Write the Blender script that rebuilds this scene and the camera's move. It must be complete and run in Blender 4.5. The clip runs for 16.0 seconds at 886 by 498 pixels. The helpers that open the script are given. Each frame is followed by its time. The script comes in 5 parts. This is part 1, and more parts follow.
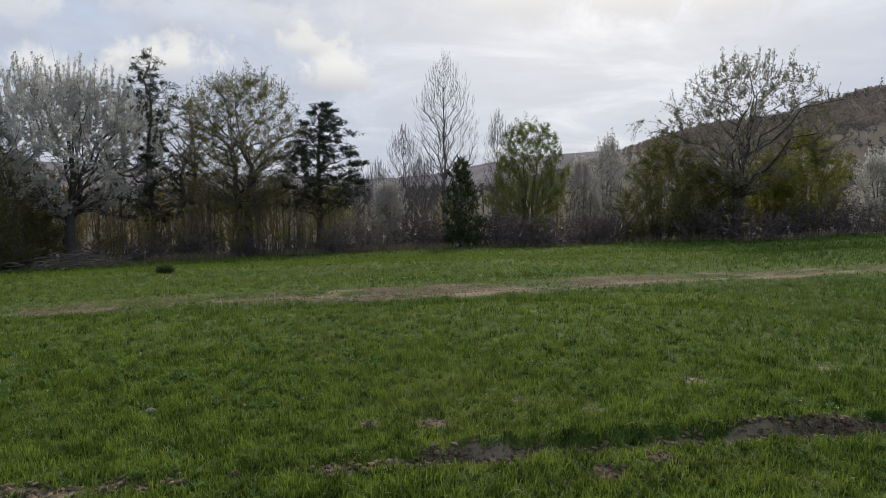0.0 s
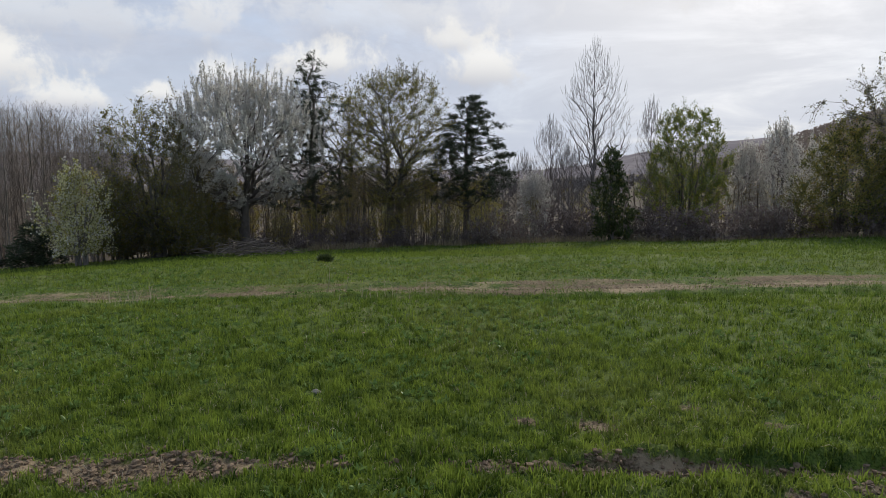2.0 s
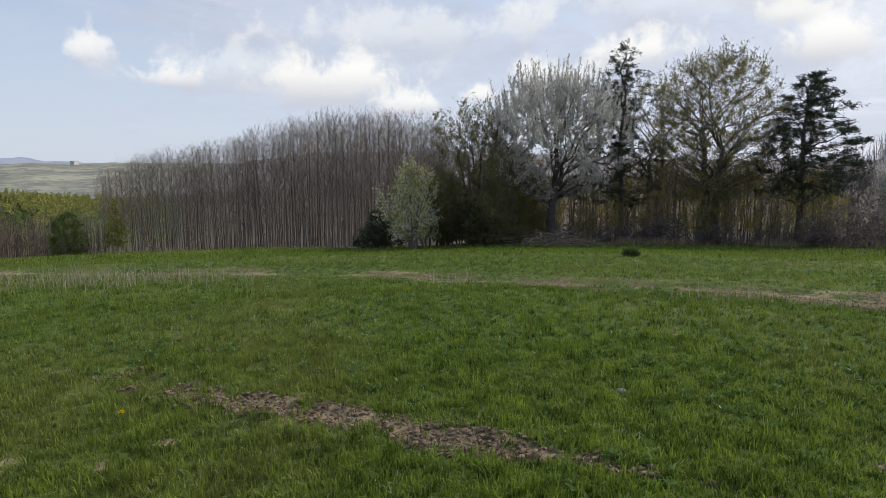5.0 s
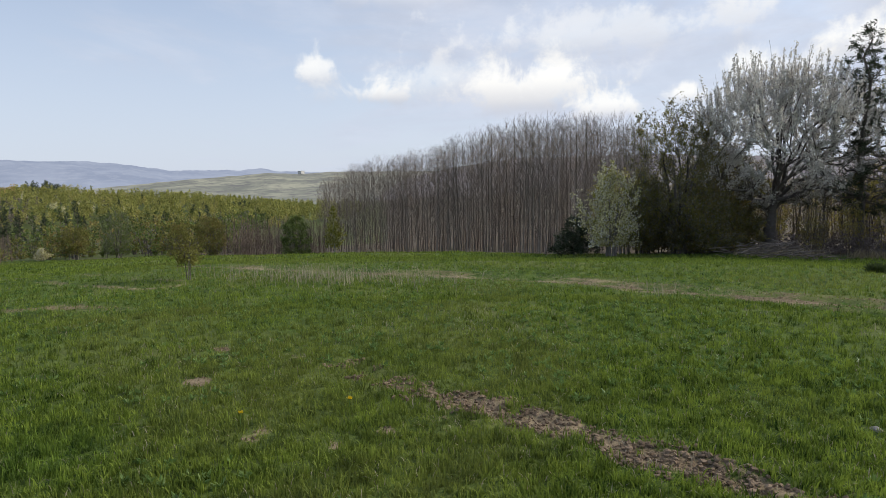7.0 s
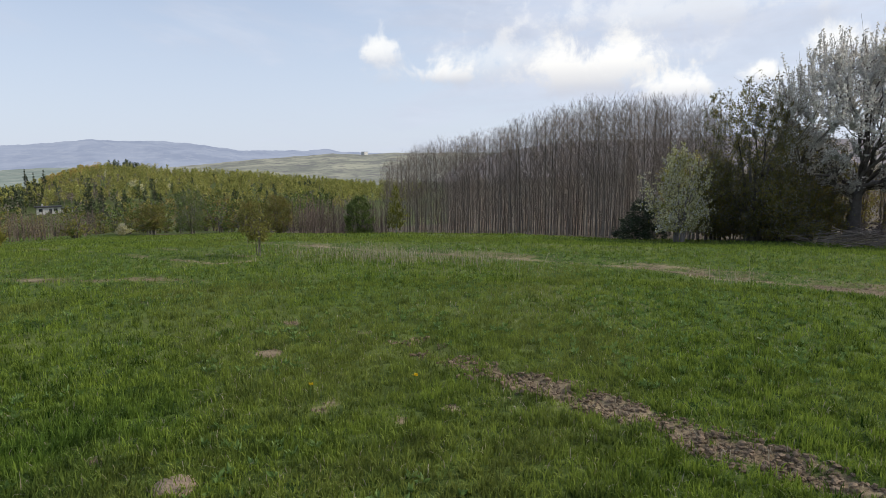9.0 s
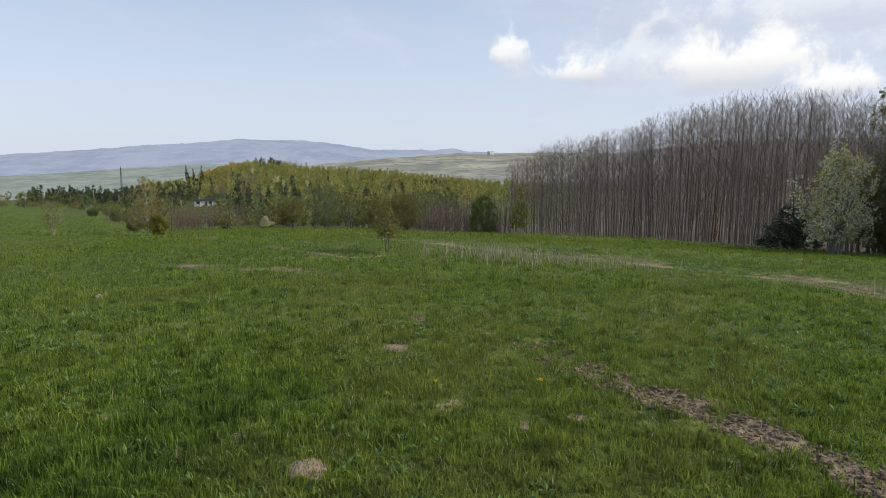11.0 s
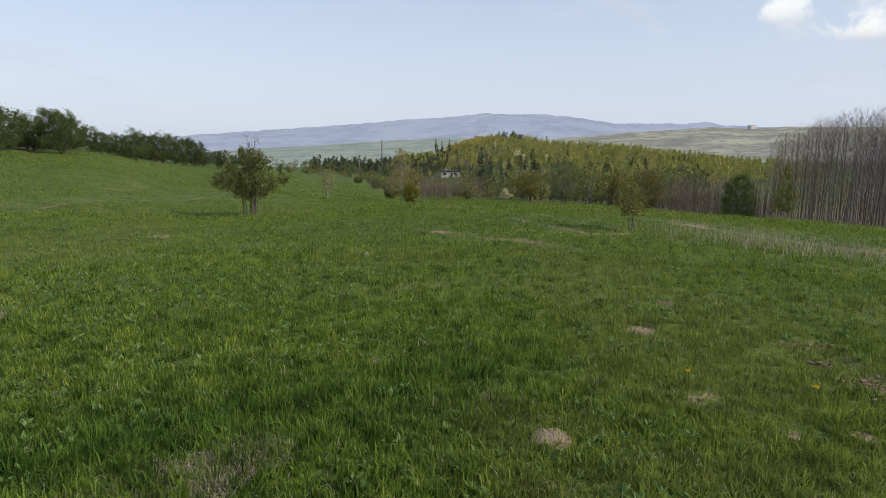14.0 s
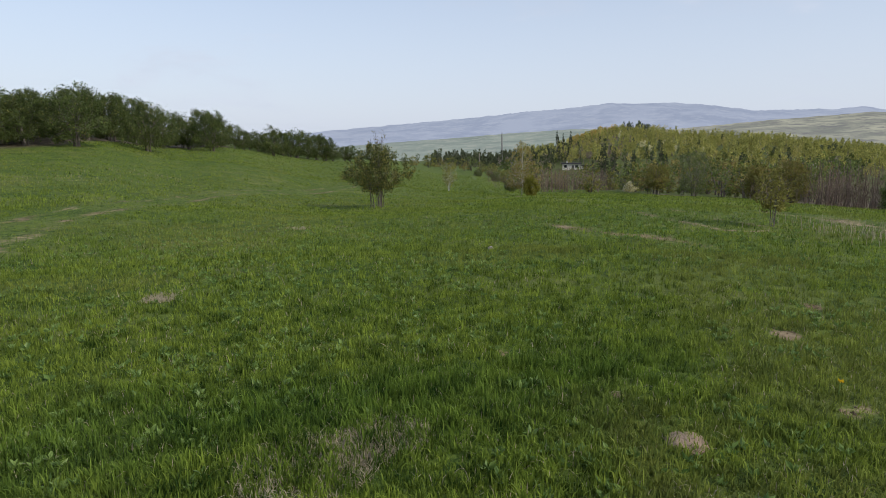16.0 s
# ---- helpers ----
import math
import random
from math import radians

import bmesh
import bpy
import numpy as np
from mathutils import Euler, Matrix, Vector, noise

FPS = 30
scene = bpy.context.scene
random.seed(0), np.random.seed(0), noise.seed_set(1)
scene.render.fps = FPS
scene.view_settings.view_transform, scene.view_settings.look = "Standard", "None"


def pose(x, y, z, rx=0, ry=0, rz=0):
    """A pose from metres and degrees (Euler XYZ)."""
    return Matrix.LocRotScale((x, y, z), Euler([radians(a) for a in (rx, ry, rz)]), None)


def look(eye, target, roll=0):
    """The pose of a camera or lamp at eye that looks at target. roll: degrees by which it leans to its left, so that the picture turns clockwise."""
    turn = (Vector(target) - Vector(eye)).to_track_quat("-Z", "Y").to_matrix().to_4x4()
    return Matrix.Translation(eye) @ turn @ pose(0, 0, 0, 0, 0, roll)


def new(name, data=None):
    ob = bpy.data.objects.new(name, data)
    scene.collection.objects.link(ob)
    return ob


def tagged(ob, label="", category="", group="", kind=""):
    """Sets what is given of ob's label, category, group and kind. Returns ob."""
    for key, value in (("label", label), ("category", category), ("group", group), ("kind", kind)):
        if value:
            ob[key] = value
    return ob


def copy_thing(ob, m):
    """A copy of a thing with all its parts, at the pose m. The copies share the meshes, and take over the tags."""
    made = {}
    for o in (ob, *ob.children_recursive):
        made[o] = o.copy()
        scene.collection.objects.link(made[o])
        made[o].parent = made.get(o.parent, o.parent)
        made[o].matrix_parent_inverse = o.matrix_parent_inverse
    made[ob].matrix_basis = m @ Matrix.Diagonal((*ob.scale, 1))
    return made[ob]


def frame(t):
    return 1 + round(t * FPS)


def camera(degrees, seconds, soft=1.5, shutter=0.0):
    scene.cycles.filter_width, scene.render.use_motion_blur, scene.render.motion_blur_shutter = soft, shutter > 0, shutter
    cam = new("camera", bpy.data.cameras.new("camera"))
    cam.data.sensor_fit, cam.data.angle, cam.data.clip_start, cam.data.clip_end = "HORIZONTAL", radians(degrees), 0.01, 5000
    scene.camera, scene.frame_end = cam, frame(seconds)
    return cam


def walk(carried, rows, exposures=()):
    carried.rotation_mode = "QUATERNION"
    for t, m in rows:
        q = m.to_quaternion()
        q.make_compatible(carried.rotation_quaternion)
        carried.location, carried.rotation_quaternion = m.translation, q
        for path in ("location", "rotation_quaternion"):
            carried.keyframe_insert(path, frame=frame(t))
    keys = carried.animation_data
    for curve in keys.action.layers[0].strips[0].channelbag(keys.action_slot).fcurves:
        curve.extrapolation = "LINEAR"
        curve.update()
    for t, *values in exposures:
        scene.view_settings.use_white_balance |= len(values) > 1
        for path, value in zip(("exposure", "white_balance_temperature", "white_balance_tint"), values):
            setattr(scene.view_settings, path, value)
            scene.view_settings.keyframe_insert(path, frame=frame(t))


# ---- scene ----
# seconds, x, y, z, then the turn in degrees (tilt, lean, heading: 0 is +y, growing to the left)
cam = camera(71.48, 16.0, soft=0.55, shutter=0.0)
PATH = [
    (0, -0.000, 0.000, 1.600, 84.45, 0.04, 0.00),
    (0.5, -0.025, 0.072, 1.593, 84.24, 0.54, 5.56),
    (1, -0.061, 0.105, 1.584, 83.63, 0.06, 8.85),
    (1.5, -0.096, 0.116, 1.585, 83.50, 0.68, 11.95),
    (2, -0.120, 0.131, 1.582, 83.81, 0.50, 13.31),
    (2.5, -0.133, 0.100, 1.590, 84.07, -0.14, 14.58),
    (3, -0.169, 0.100, 1.585, 83.93, 0.03, 17.47),
    (3.5, -0.189, 0.114, 1.577, 83.51, 0.49, 20.33),
    (4, -0.212, 0.153, 1.576, 84.02, 0.06, 28.27),
    (4.5, -0.202, 0.191, 1.563, 83.73, -0.26, 35.02),
    (5, -0.239, 0.221, 1.551, 83.54, 0.81, 41.03),
    (5.2, -0.249, 0.211, 1.549, 83.61, 0.54, 42.74),
    (7.5, -0.338, 0.104, 1.560, 83.94, 1.54, 60.87),
    (8, -0.343, 0.085, 1.549, 83.08, 1.72, 61.32),
    (10.3, -0.412, 0.077, 1.544, 83.09, -0.01, 71.86),
    (10.5, -0.421, 0.071, 1.550, 83.05, 0.24, 73.04),
    (11, -0.426, 0.055, 1.545, 82.86, 0.00, 76.04),
    (11.5, -0.436, 0.038, 1.548, 82.79, -0.08, 79.89),
    (12, -0.426, 0.021, 1.546, 82.91, 0.36, 83.69),
    (12.5, -0.429, 0.012, 1.535, 81.39, 0.22, 86.49),
    (13, -0.444, -0.006, 1.527, 79.97, -0.20, 88.59),
    (13.5, -0.481, -0.043, 1.529, 79.89, -0.59, 92.61),
    (14, -0.442, -0.071, 1.537, 80.39, -0.65, 97.86),
    (14.5, -0.416, -0.086, 1.545, 80.11, -0.95, 100.81),
    (15, -0.417, -0.116, 1.552, 80.20, -0.03, 104.06),
    (15.5, -0.386, -0.147, 1.557, 79.71, 0.02, 107.12),
    (16, -0.338, -0.134, 1.569, 79.71, 0.31, 108.82),
]
EXPOSURES = [(0.0, 0.06), (5.0, 0.26), (11.0, 0.36), (16.0, 0.33)]
walk(cam, [(t, pose(*p)) for t, *p in PATH], EXPOSURES)

# ---------- light: bright spring sky with broken cloud, the sun veiled ahead of the first view ----------
SUN_BEARING, SUN_HEIGHT = -14.0, 34.0
world = bpy.data.worlds.new("sky")
scene.world = world
world.use_nodes = True


class Nodes:
    """Builds a node tree."""

    def __init__(self, tree):
        self.tree = tree
        tree.nodes.clear()

    def add(self, kind):
        return self.tree.nodes.new(kind)

    def join(self, out, into):
        self.tree.links.new(out, into)

    def feed(self, into, value):
        if hasattr(value, "node"):
            self.join(value, into)
        else:
            into.default_value = value

    def math(self, op, a, b=0.0, c=0.0, clamp=False):
        n = self.add("ShaderNodeMath")
        n.operation = op
        n.use_clamp = clamp
        for i, v in enumerate((a, b, c)):
            self.feed(n.inputs[i], v)
        return n.outputs[0]

    def vec(self, op, a, b=(0, 0, 0)):
        n = self.add("ShaderNodeVectorMath")
        n.operation = op
        self.feed(n.inputs[0], a)
        self.feed(n.inputs[1], b)
        return n.outputs["Value" if op in ("DOT_PRODUCT", "LENGTH") else "Vector"]

    def field(self, name):
        n = self.add("ShaderNodeAttribute")
        n.attribute_name = name
        return n.outputs["Fac"]

    def noise(self, at, scale, detail=4.0, rough=0.55, warp=0.0):
        n = self.add("ShaderNodeTexNoise")
        self.feed(n.inputs["Vector"], at)
        for k, v in (("Scale", scale), ("Detail", detail), ("Roughness", rough), ("Distortion", warp)):
            n.inputs[k].default_value = v
        return n.outputs[0]

    def span(self, v, lo, hi, a=0.0, b=1.0, smooth=True):
        n = self.add("ShaderNodeMapRange")
        n.interpolation_type = "SMOOTHSTEP" if smooth else "LINEAR"
        self.feed(n.inputs[0], v)
        for i, k in enumerate((lo, hi, a, b)):
            n.inputs[i + 1].default_value = k
        return n.outputs[0]

    def mix(self, k, a, b, kind="MIX"):
        n = self.add("ShaderNodeMix")
        n.data_type, n.blend_type = "RGBA", kind
        self.feed(n.inputs[0], k)
        for i, v in ((6, a), (7, b)):
            self.feed(n.inputs[i], v if hasattr(v, "node") else (*v, 1)[:4])
        return n.outputs[2]


def sky_world():
    g = Nodes(world.node_tree)
    way = g.add("ShaderNodeTexCoord").outputs["Generated"]
    split = g.add("ShaderNodeSeparateXYZ")
    g.join(way, split.inputs[0])
    x, y, z = split.outputs
    sky = g.add("ShaderNodeTexSky")
    sky.sky_type, sky.sun_disc = "NISHITA", False
    sky.sun_elevation, sky.sun_rotation = radians(SUN_HEIGHT), radians(-SUN_BEARING)
    sky.air_density, sky.dust_density, sky.ozone_density, sky.altitude = 1.0, 2.0, 1.2, 500
    clear = g.mix(1.0, sky.outputs[0], (SKY, SKY, SKY), "MULTIPLY")
    # sheet of stratus on a plane overhead, thicker towards the sun
    up = g.math("ADD", g.math("MAXIMUM", z, 0.0), 0.16)
    flat = g.add("ShaderNodeCombineXYZ")
    g.join(g.math("DIVIDE", x, up), flat.inputs[0])
    g.join(g.math("DIVIDE", y, up), flat.inputs[1])
    sunward = g.vec("DOT_PRODUCT", way, (-math.sin(radians(SUN_BEARING)), math.cos(radians(SUN_BEARING)), 0.0))
    cover = g.span(sunward, -0.25, 0.75, -0.16, 0.14)
    sheet = g.math("ADD", g.noise(flat.outputs[0], 0.9, 6, 0.6, 0.6), cover)
    sheet = g.span(sheet, 0.38, 0.68)
    shade = g.noise(flat.outputs[0], 2.3, 5, 0.6, 0.3)
    glow = g.span(sunward, 0.1, 1.0, 0.0, 1.0)
    grey = g.mix(g.span(shade, 0.35, 0.65), CLOUD_DARK, CLOUD_LIGHT)
    out = g.mix(g.math("MULTIPLY", sheet, 0.85), clear, grey)
    # the haze that whitens the sky near the horizon
    out = g.mix(g.span(z, -0.02, 0.5, 0.85, 0.2), out, HAZE)
    # cumulus heads: bearing, height above the horizon, half width, half height (degrees)
    ruffle = g.math("SUBTRACT", g.noise(way, 16.0, 8, 0.62, 0.25), 0.5)
    for az, el, w, h, k in CUMULUS:
        a, e = radians(az), radians(el)
        side = g.vec("DOT_PRODUCT", way, (-math.cos(a), -math.sin(a), 0.0))
        lift = g.math("SUBTRACT", z, math.sin(e))
        ahead = g.vec("DOT_PRODUCT", way, (-math.sin(a), math.cos(a), 0.0))
        d = g.math("SQRT", g.math("ADD", g.math("POWER", g.math("DIVIDE", side, math.sin(radians(w))), 2.0),
                                  g.math("POWER", g.math("DIVIDE", lift, math.sin(radians(h))), 2.0)))
        d = g.math("ADD", d, g.math("MULTIPLY", ruffle, -4.5))
        m = g.math("MULTIPLY", g.math("MULTIPLY", g.span(d, 0.2, 1.2, k, 0.0), g.span(g.math("DIVIDE", lift, math.sin(radians(h))), -1.1, -0.2)), g.math("GREATER_THAN", ahead, 0.0))
        # lit heads, greyer feet
        foot = g.span(g.math("DIVIDE", lift, math.sin(radians(h))), -0.8, 0.3)
        out = g.mix(m, out, g.mix(foot, CLOUD_FOOT, CLOUD_HEAD))
    # brighter veil round the hidden sun
    near = g.vec("DOT_PRODUCT", way, (-math.sin(radians(SUN_BEARING)) * math.cos(radians(SUN_HEIGHT)),
                                      math.cos(radians(SUN_BEARING)) * math.cos(radians(SUN_HEIGHT)), math.sin(radians(SUN_HEIGHT))))
    out = g.mix(g.span(near, 0.8, 1.0, 0.0, 0.6), out, CLOUD_SUN)
    # below the horizon: the dull green of far land
    out = g.mix(g.span(z, -0.06, -0.01, 1.0, 0.0), out, (0.06, 0.07, 0.05))
    back = g.add("ShaderNodeBackground")
    g.join(out, back.inputs[0])
    end = g.add("ShaderNodeOutputWorld")
    g.join(back.outputs[0], end.inputs[0])


SKY = 0.13
HAZE = (0.52, 0.57, 0.68)
CLOUD_DARK, CLOUD_LIGHT = (0.38, 0.40, 0.47), (0.56, 0.58, 0.65)
CLOUD_FOOT, CLOUD_HEAD, CLOUD_SUN = (0.48, 0.49, 0.54), (0.86, 0.85, 0.82), (0.95, 0.92, 0.88)
CUMULUS = [(69.5, 10.5, 2.2, 1.7, 0.7), (64.5, 8.7, 2.6, 1.4, 0.8), (52.0, 8.6, 5.5, 2.8, 0.9), (44.0, 6.8, 3.0, 1.6, 0.8), (37.0, 7.4, 2.4, 1.2, 0.8),
           (23.5, 10.5, 6.0, 2.2, 0.85), (9.5, 10.3, 3.6, 3.0, 0.85), (12.5, 12.5, 2.0, 1.6, 0.8), (-7.5, 17.0, 6.0, 3.2, 0.95),
           (-16.0, 16.5, 6.0, 3.6, 0.95), (-25.0, 15.8, 4.5, 3.4, 0.95), (31.0, 9.2, 4.0, 1.6, 0.7), (56.0, 9.6, 12.0, 2.6, 0.4), (44.0, 12.8, 15.0, 2.6, 0.4),
           (20.0, 14.5, 16.0, 3.0, 0.35), (62.0, 17.0, 8.0, 1.6, 0.3)]
sky_world()
lamp = bpy.data.lights.new("sun", "SUN")
lamp.energy, lamp.angle, lamp.color = 2.4, radians(9), (1.0, 0.93, 0.82)
sun = new("sun", lamp)
sun.matrix_world = look((0, 0, 0), (math.sin(radians(SUN_BEARING)) * math.cos(radians(SUN_HEIGHT)),
                                    -math.cos(radians(SUN_BEARING)) * math.cos(radians(SUN_HEIGHT)), -math.sin(radians(SUN_HEIGHT))))
sun.location = (0, 0, 60)

# ---------- materials ----------
def stuff_of(name, dark, light, rough=0.8, scale=3.0, leafy=0.0, bump=0.3, fine=40.0, by="island", spec=0.25):
    """A procedural surface between two colours: varied piece by piece, by large stains and by fine grain. leafy: share of light let through."""
    m = bpy.data.materials.new(name)
    m.use_nodes = True
    g = Nodes(m.node_tree)
    at = g.add("ShaderNodeNewGeometry")
    where = at.outputs["Position"]
    piece = at.outputs["Random Per Island"] if by == "island" else g.add("ShaderNodeObjectInfo").outputs["Random"]
    large = g.noise(where, scale, 4)
    small = g.noise(where, fine, 3)
    k = g.math("ADD", g.math("MULTIPLY", piece, 0.65), g.math("MULTIPLY", g.span(large, 0.3, 0.7), 0.4))
    k = g.math("ADD", k, g.math("MULTIPLY", g.math("SUBTRACT", small, 0.5), 0.5), clamp=True)
    tone = g.mix(k, dark, light)
    p = g.add("ShaderNodeBsdfPrincipled")
    g.join(tone, p.inputs["Base Color"])
    p.inputs["Roughness"].default_value = rough
    p.inputs["Specular IOR Level"].default_value = spec
    if bump:
        b = g.add("ShaderNodeBump")
        b.inputs["Strength"].default_value, b.inputs["Distance"].default_value = bump, 0.01
        g.join(small, b.inputs["Height"])
        g.join(b.outputs[0], p.inputs["Normal"])
    shade = p.outputs[0]
    if leafy:
        t = g.add("ShaderNodeBsdfTranslucent")
        g.join(tone, t.inputs[0])
        mx = g.add("ShaderNodeMixShader")
        mx.inputs[0].default_value = leafy
        g.join(shade, mx.inputs[1])
        g.join(t.outputs[0], mx.inputs[2])
        shade = mx.outputs[0]
    end = g.add("ShaderNodeOutputMaterial")
    g.join(shade, end.inputs[0])
    return m


BARK = stuff_of("grey_brown_bark", (0.06, 0.05, 0.043), (0.2, 0.175, 0.155), 0.9, 6, bump=0.6)
BARK_PALE = stuff_of("pale_poplar_bark", (0.095, 0.08, 0.065), (0.3, 0.26, 0.22), 0.85, 2, bump=0.4, by="object")
BARK_BIRCH = stuff_of("white_birch_bark", (0.25, 0.24, 0.22), (0.62, 0.60, 0.56), 0.7, 5, bump=0.3)
BARK_RED = stuff_of("red_brown_twigs", (0.1, 0.075, 0.058), (0.27, 0.205, 0.165), 0.85, 2)
TWIG = stuff_of("grey_twigs", (0.13, 0.11, 0.1), (0.31, 0.28, 0.265), 0.85, 2)
TWIG_WOOD = stuff_of("brown_grey_poplar_twigs", (0.135, 0.11, 0.092), (0.34, 0.285, 0.24), 0.85, 2)
LEAF_SCRUB = stuff_of("scrub_leaves", (0.24, 0.21, 0.05), (0.62, 0.55, 0.14), 0.6, 0.8, leafy=0.55, bump=0)
BLOSSOM = stuff_of("white_blossom", (0.5, 0.47, 0.42), (0.86, 0.83, 0.775), 0.7, 1.5, leafy=0.42, bump=0)
BLOSSOM_CREAM = stuff_of("cream_blossom_and_young_leaf", (0.55, 0.51, 0.24), (0.9, 0.84, 0.56), 0.7, 1.5, leafy=0.4, bump=0)
HILL_WOOD = stuff_of("bare_hillside_crowns", (0.17, 0.14, 0.125), (0.37, 0.31, 0.27), 0.85, 0.06, leafy=0.35, bump=0)
BUDS = stuff_of("grey_white_buds", (0.13, 0.12, 0.095), (0.4, 0.38, 0.335), 0.7, 1.5, leafy=0.3, bump=0)
LEAF_OLIVE = stuff_of("olive_young_leaves", (0.09, 0.095, 0.027), (0.33, 0.31, 0.085), 0.6, 0.8, leafy=0.45, bump=0)
LEAF_GREEN = stuff_of("fresh_green_leaves", (0.075, 0.11, 0.028), (0.23, 0.29, 0.08), 0.6, 0.8, leafy=0.45, bump=0)
LEAF_YELLOW = stuff_of("yellow_green_leaves", (0.19, 0.2, 0.03), (0.42, 0.4, 0.065), 0.6, 0.8, leafy=0.45, bump=0)
LEAF_DARK = stuff_of("dark_green_leaves", (0.03, 0.042, 0.018), (0.085, 0.115, 0.04), 0.6, 0.8, leafy=0.3, bump=0)
LEAF_HAW = stuff_of("hawthorn_leaves", (0.032, 0.052, 0.014), (0.125, 0.165, 0.042), 0.6, 0.5, leafy=0.35, bump=0)
LEAF_RUST = stuff_of("rusty_brown_leaves", (0.16, 0.115, 0.04), (0.44, 0.33, 0.11), 0.65, 0.8, leafy=0.4, bump=0)
LEAF_PURPLE = stuff_of("purplish_thorn_twigs", (0.11, 0.085, 0.08), (0.28, 0.225, 0.21), 0.8, 0.8, leafy=0.2, bump=0)
NEEDLES = stuff_of("pine_needles", (0.024, 0.034, 0.019), (0.078, 0.098, 0.052), 0.6, 1.5, leafy=0.15, bump=0)
NEEDLES_MID = stuff_of("mid_green_pine_needles", (0.036, 0.05, 0.026), (0.12, 0.145, 0.07), 0.65, 0.3, leafy=0.2, bump=0)
# pine needles with the far hill's sunlight put into their colour
NEEDLES_SUN_TONED = stuff_of("sun_toned_pine_needles", (0.12, 0.14, 0.035), (0.52, 0.5, 0.14), 0.7, 0.14, leafy=0.3, bump=0)
CROWN_ORANGE = stuff_of("orange_birch_crowns", (0.3, 0.22, 0.06), (0.62, 0.47, 0.14), 0.7, 0.15, leafy=0.35, bump=0)
# spring leaf colours, lightened as well to carry the sun on the hill
CROWN_FAR = stuff_of("mixed_spring_crowns", (0.2, 0.18, 0.055), (0.55, 0.5, 0.15), 0.7, 0.15, leafy=0.3, bump=0)
STRAW = stuff_of("dry_straw", (0.24, 0.2, 0.13), (0.52, 0.46, 0.34), 0.75, 1.0, leafy=0.3, bump=0)
FRINGE = stuff_of("rusty_withered_grass", (0.17, 0.125, 0.075), (0.48, 0.4, 0.26), 0.8, 0.5, leafy=0.3, bump=0)
WEED = stuff_of("broad_weed_leaves", (0.09, 0.17, 0.04), (0.24, 0.34, 0.1), 0.45, 1.0, leafy=0.35, bump=0)
SOIL = stuff_of("crumbly_soil", (0.1, 0.07, 0.045), (0.31, 0.225, 0.148), 0.95, 5, bump=0.9, fine=70)
SOIL_PALE = stuff_of("pale_dry_soil", (0.2, 0.145, 0.1), (0.4, 0.3, 0.215), 0.95, 5, bump=0.9, fine=70)
BRUSH = stuff_of("cut_brushwood", (0.09, 0.065, 0.05), (0.30, 0.25, 0.21), 0.85, 3)
STONE = stuff_of("grey_stone", (0.2, 0.18, 0.155), (0.38, 0.35, 0.31), 0.85, 12, bump=0.6)
PETAL = stuff_of("yellow_petals", (0.70, 0.48, 0.01), (0.85, 0.62, 0.03), 0.6, 20, leafy=0.3, bump=0)
PLASTER = stuff_of("weathered_white_plaster", (0.38, 0.37, 0.35), (0.66, 0.65, 0.62), 0.85, 0.6, bump=0.2)
ROOF = stuff_of("dark_roof_felt", (0.03, 0.03, 0.035), (0.08, 0.08, 0.085), 0.8, 0.6)
PANE = stuff_of("dark_window", (0.01, 0.012, 0.015), (0.03, 0.035, 0.04), 0.15, 1.0, bump=0, spec=0.5)
STEEL = stuff_of("galvanised_steel", (0.12, 0.12, 0.13), (0.25, 0.25, 0.26), 0.5, 2)


def grass_material():
    """Meadow grass: blade by blade from dark to light, yellower and duller in drifts, dark blue-green where it grows
    rank or where shade is put into its tone.
    """
    m = bpy.data.materials.new("meadow_grass")
    m.use_nodes = True
    g = Nodes(m.node_tree)
    at = g.add("ShaderNodeNewGeometry")
    where = at.outputs["Position"]
    lush_shade = g.field("lush_shade")
    clump = g.noise(where, 4.2, 5, 0.65)
    drift = g.noise(where, 0.28, 5, 0.6, 0.6)
    k = g.math("ADD", g.math("MULTIPLY", at.outputs["Random Per Island"], 0.6), g.math("MULTIPLY", g.span(clump, 0.3, 0.7, -0.12, 0.6), 1.0), clamp=True)
    tone = g.mix(k, (0.017, 0.048, 0.007), (0.285, 0.37, 0.056))
    tone = g.mix(g.math("MULTIPLY", g.span(drift, 0.46, 0.66), 0.42), tone, (0.25, 0.255, 0.078))
    # tone of rank grass, and of the shade painted in with it
    tone = g.mix(g.math("MULTIPLY", lush_shade, 0.6), tone, g.mix(k, (0.012, 0.042, 0.01), (0.1, 0.205, 0.032)))
    p = g.add("ShaderNodeBsdfPrincipled")
    g.join(tone, p.inputs["Base Color"])
    p.inputs["Roughness"].default_value, p.inputs["Specular IOR Level"].default_value = 0.6, 0.12
    t = g.add("ShaderNodeBsdfTranslucent")
    g.join(tone, t.inputs[0])
    mx = g.add("ShaderNodeMixShader")
    mx.inputs[0].default_value = 0.4
    g.join(p.outputs[0], mx.inputs[1])
    g.join(t.outputs[0], mx.inputs[2])
    g.join(mx.outputs[0], g.add("ShaderNodeOutputMaterial").inputs[0])
    return m


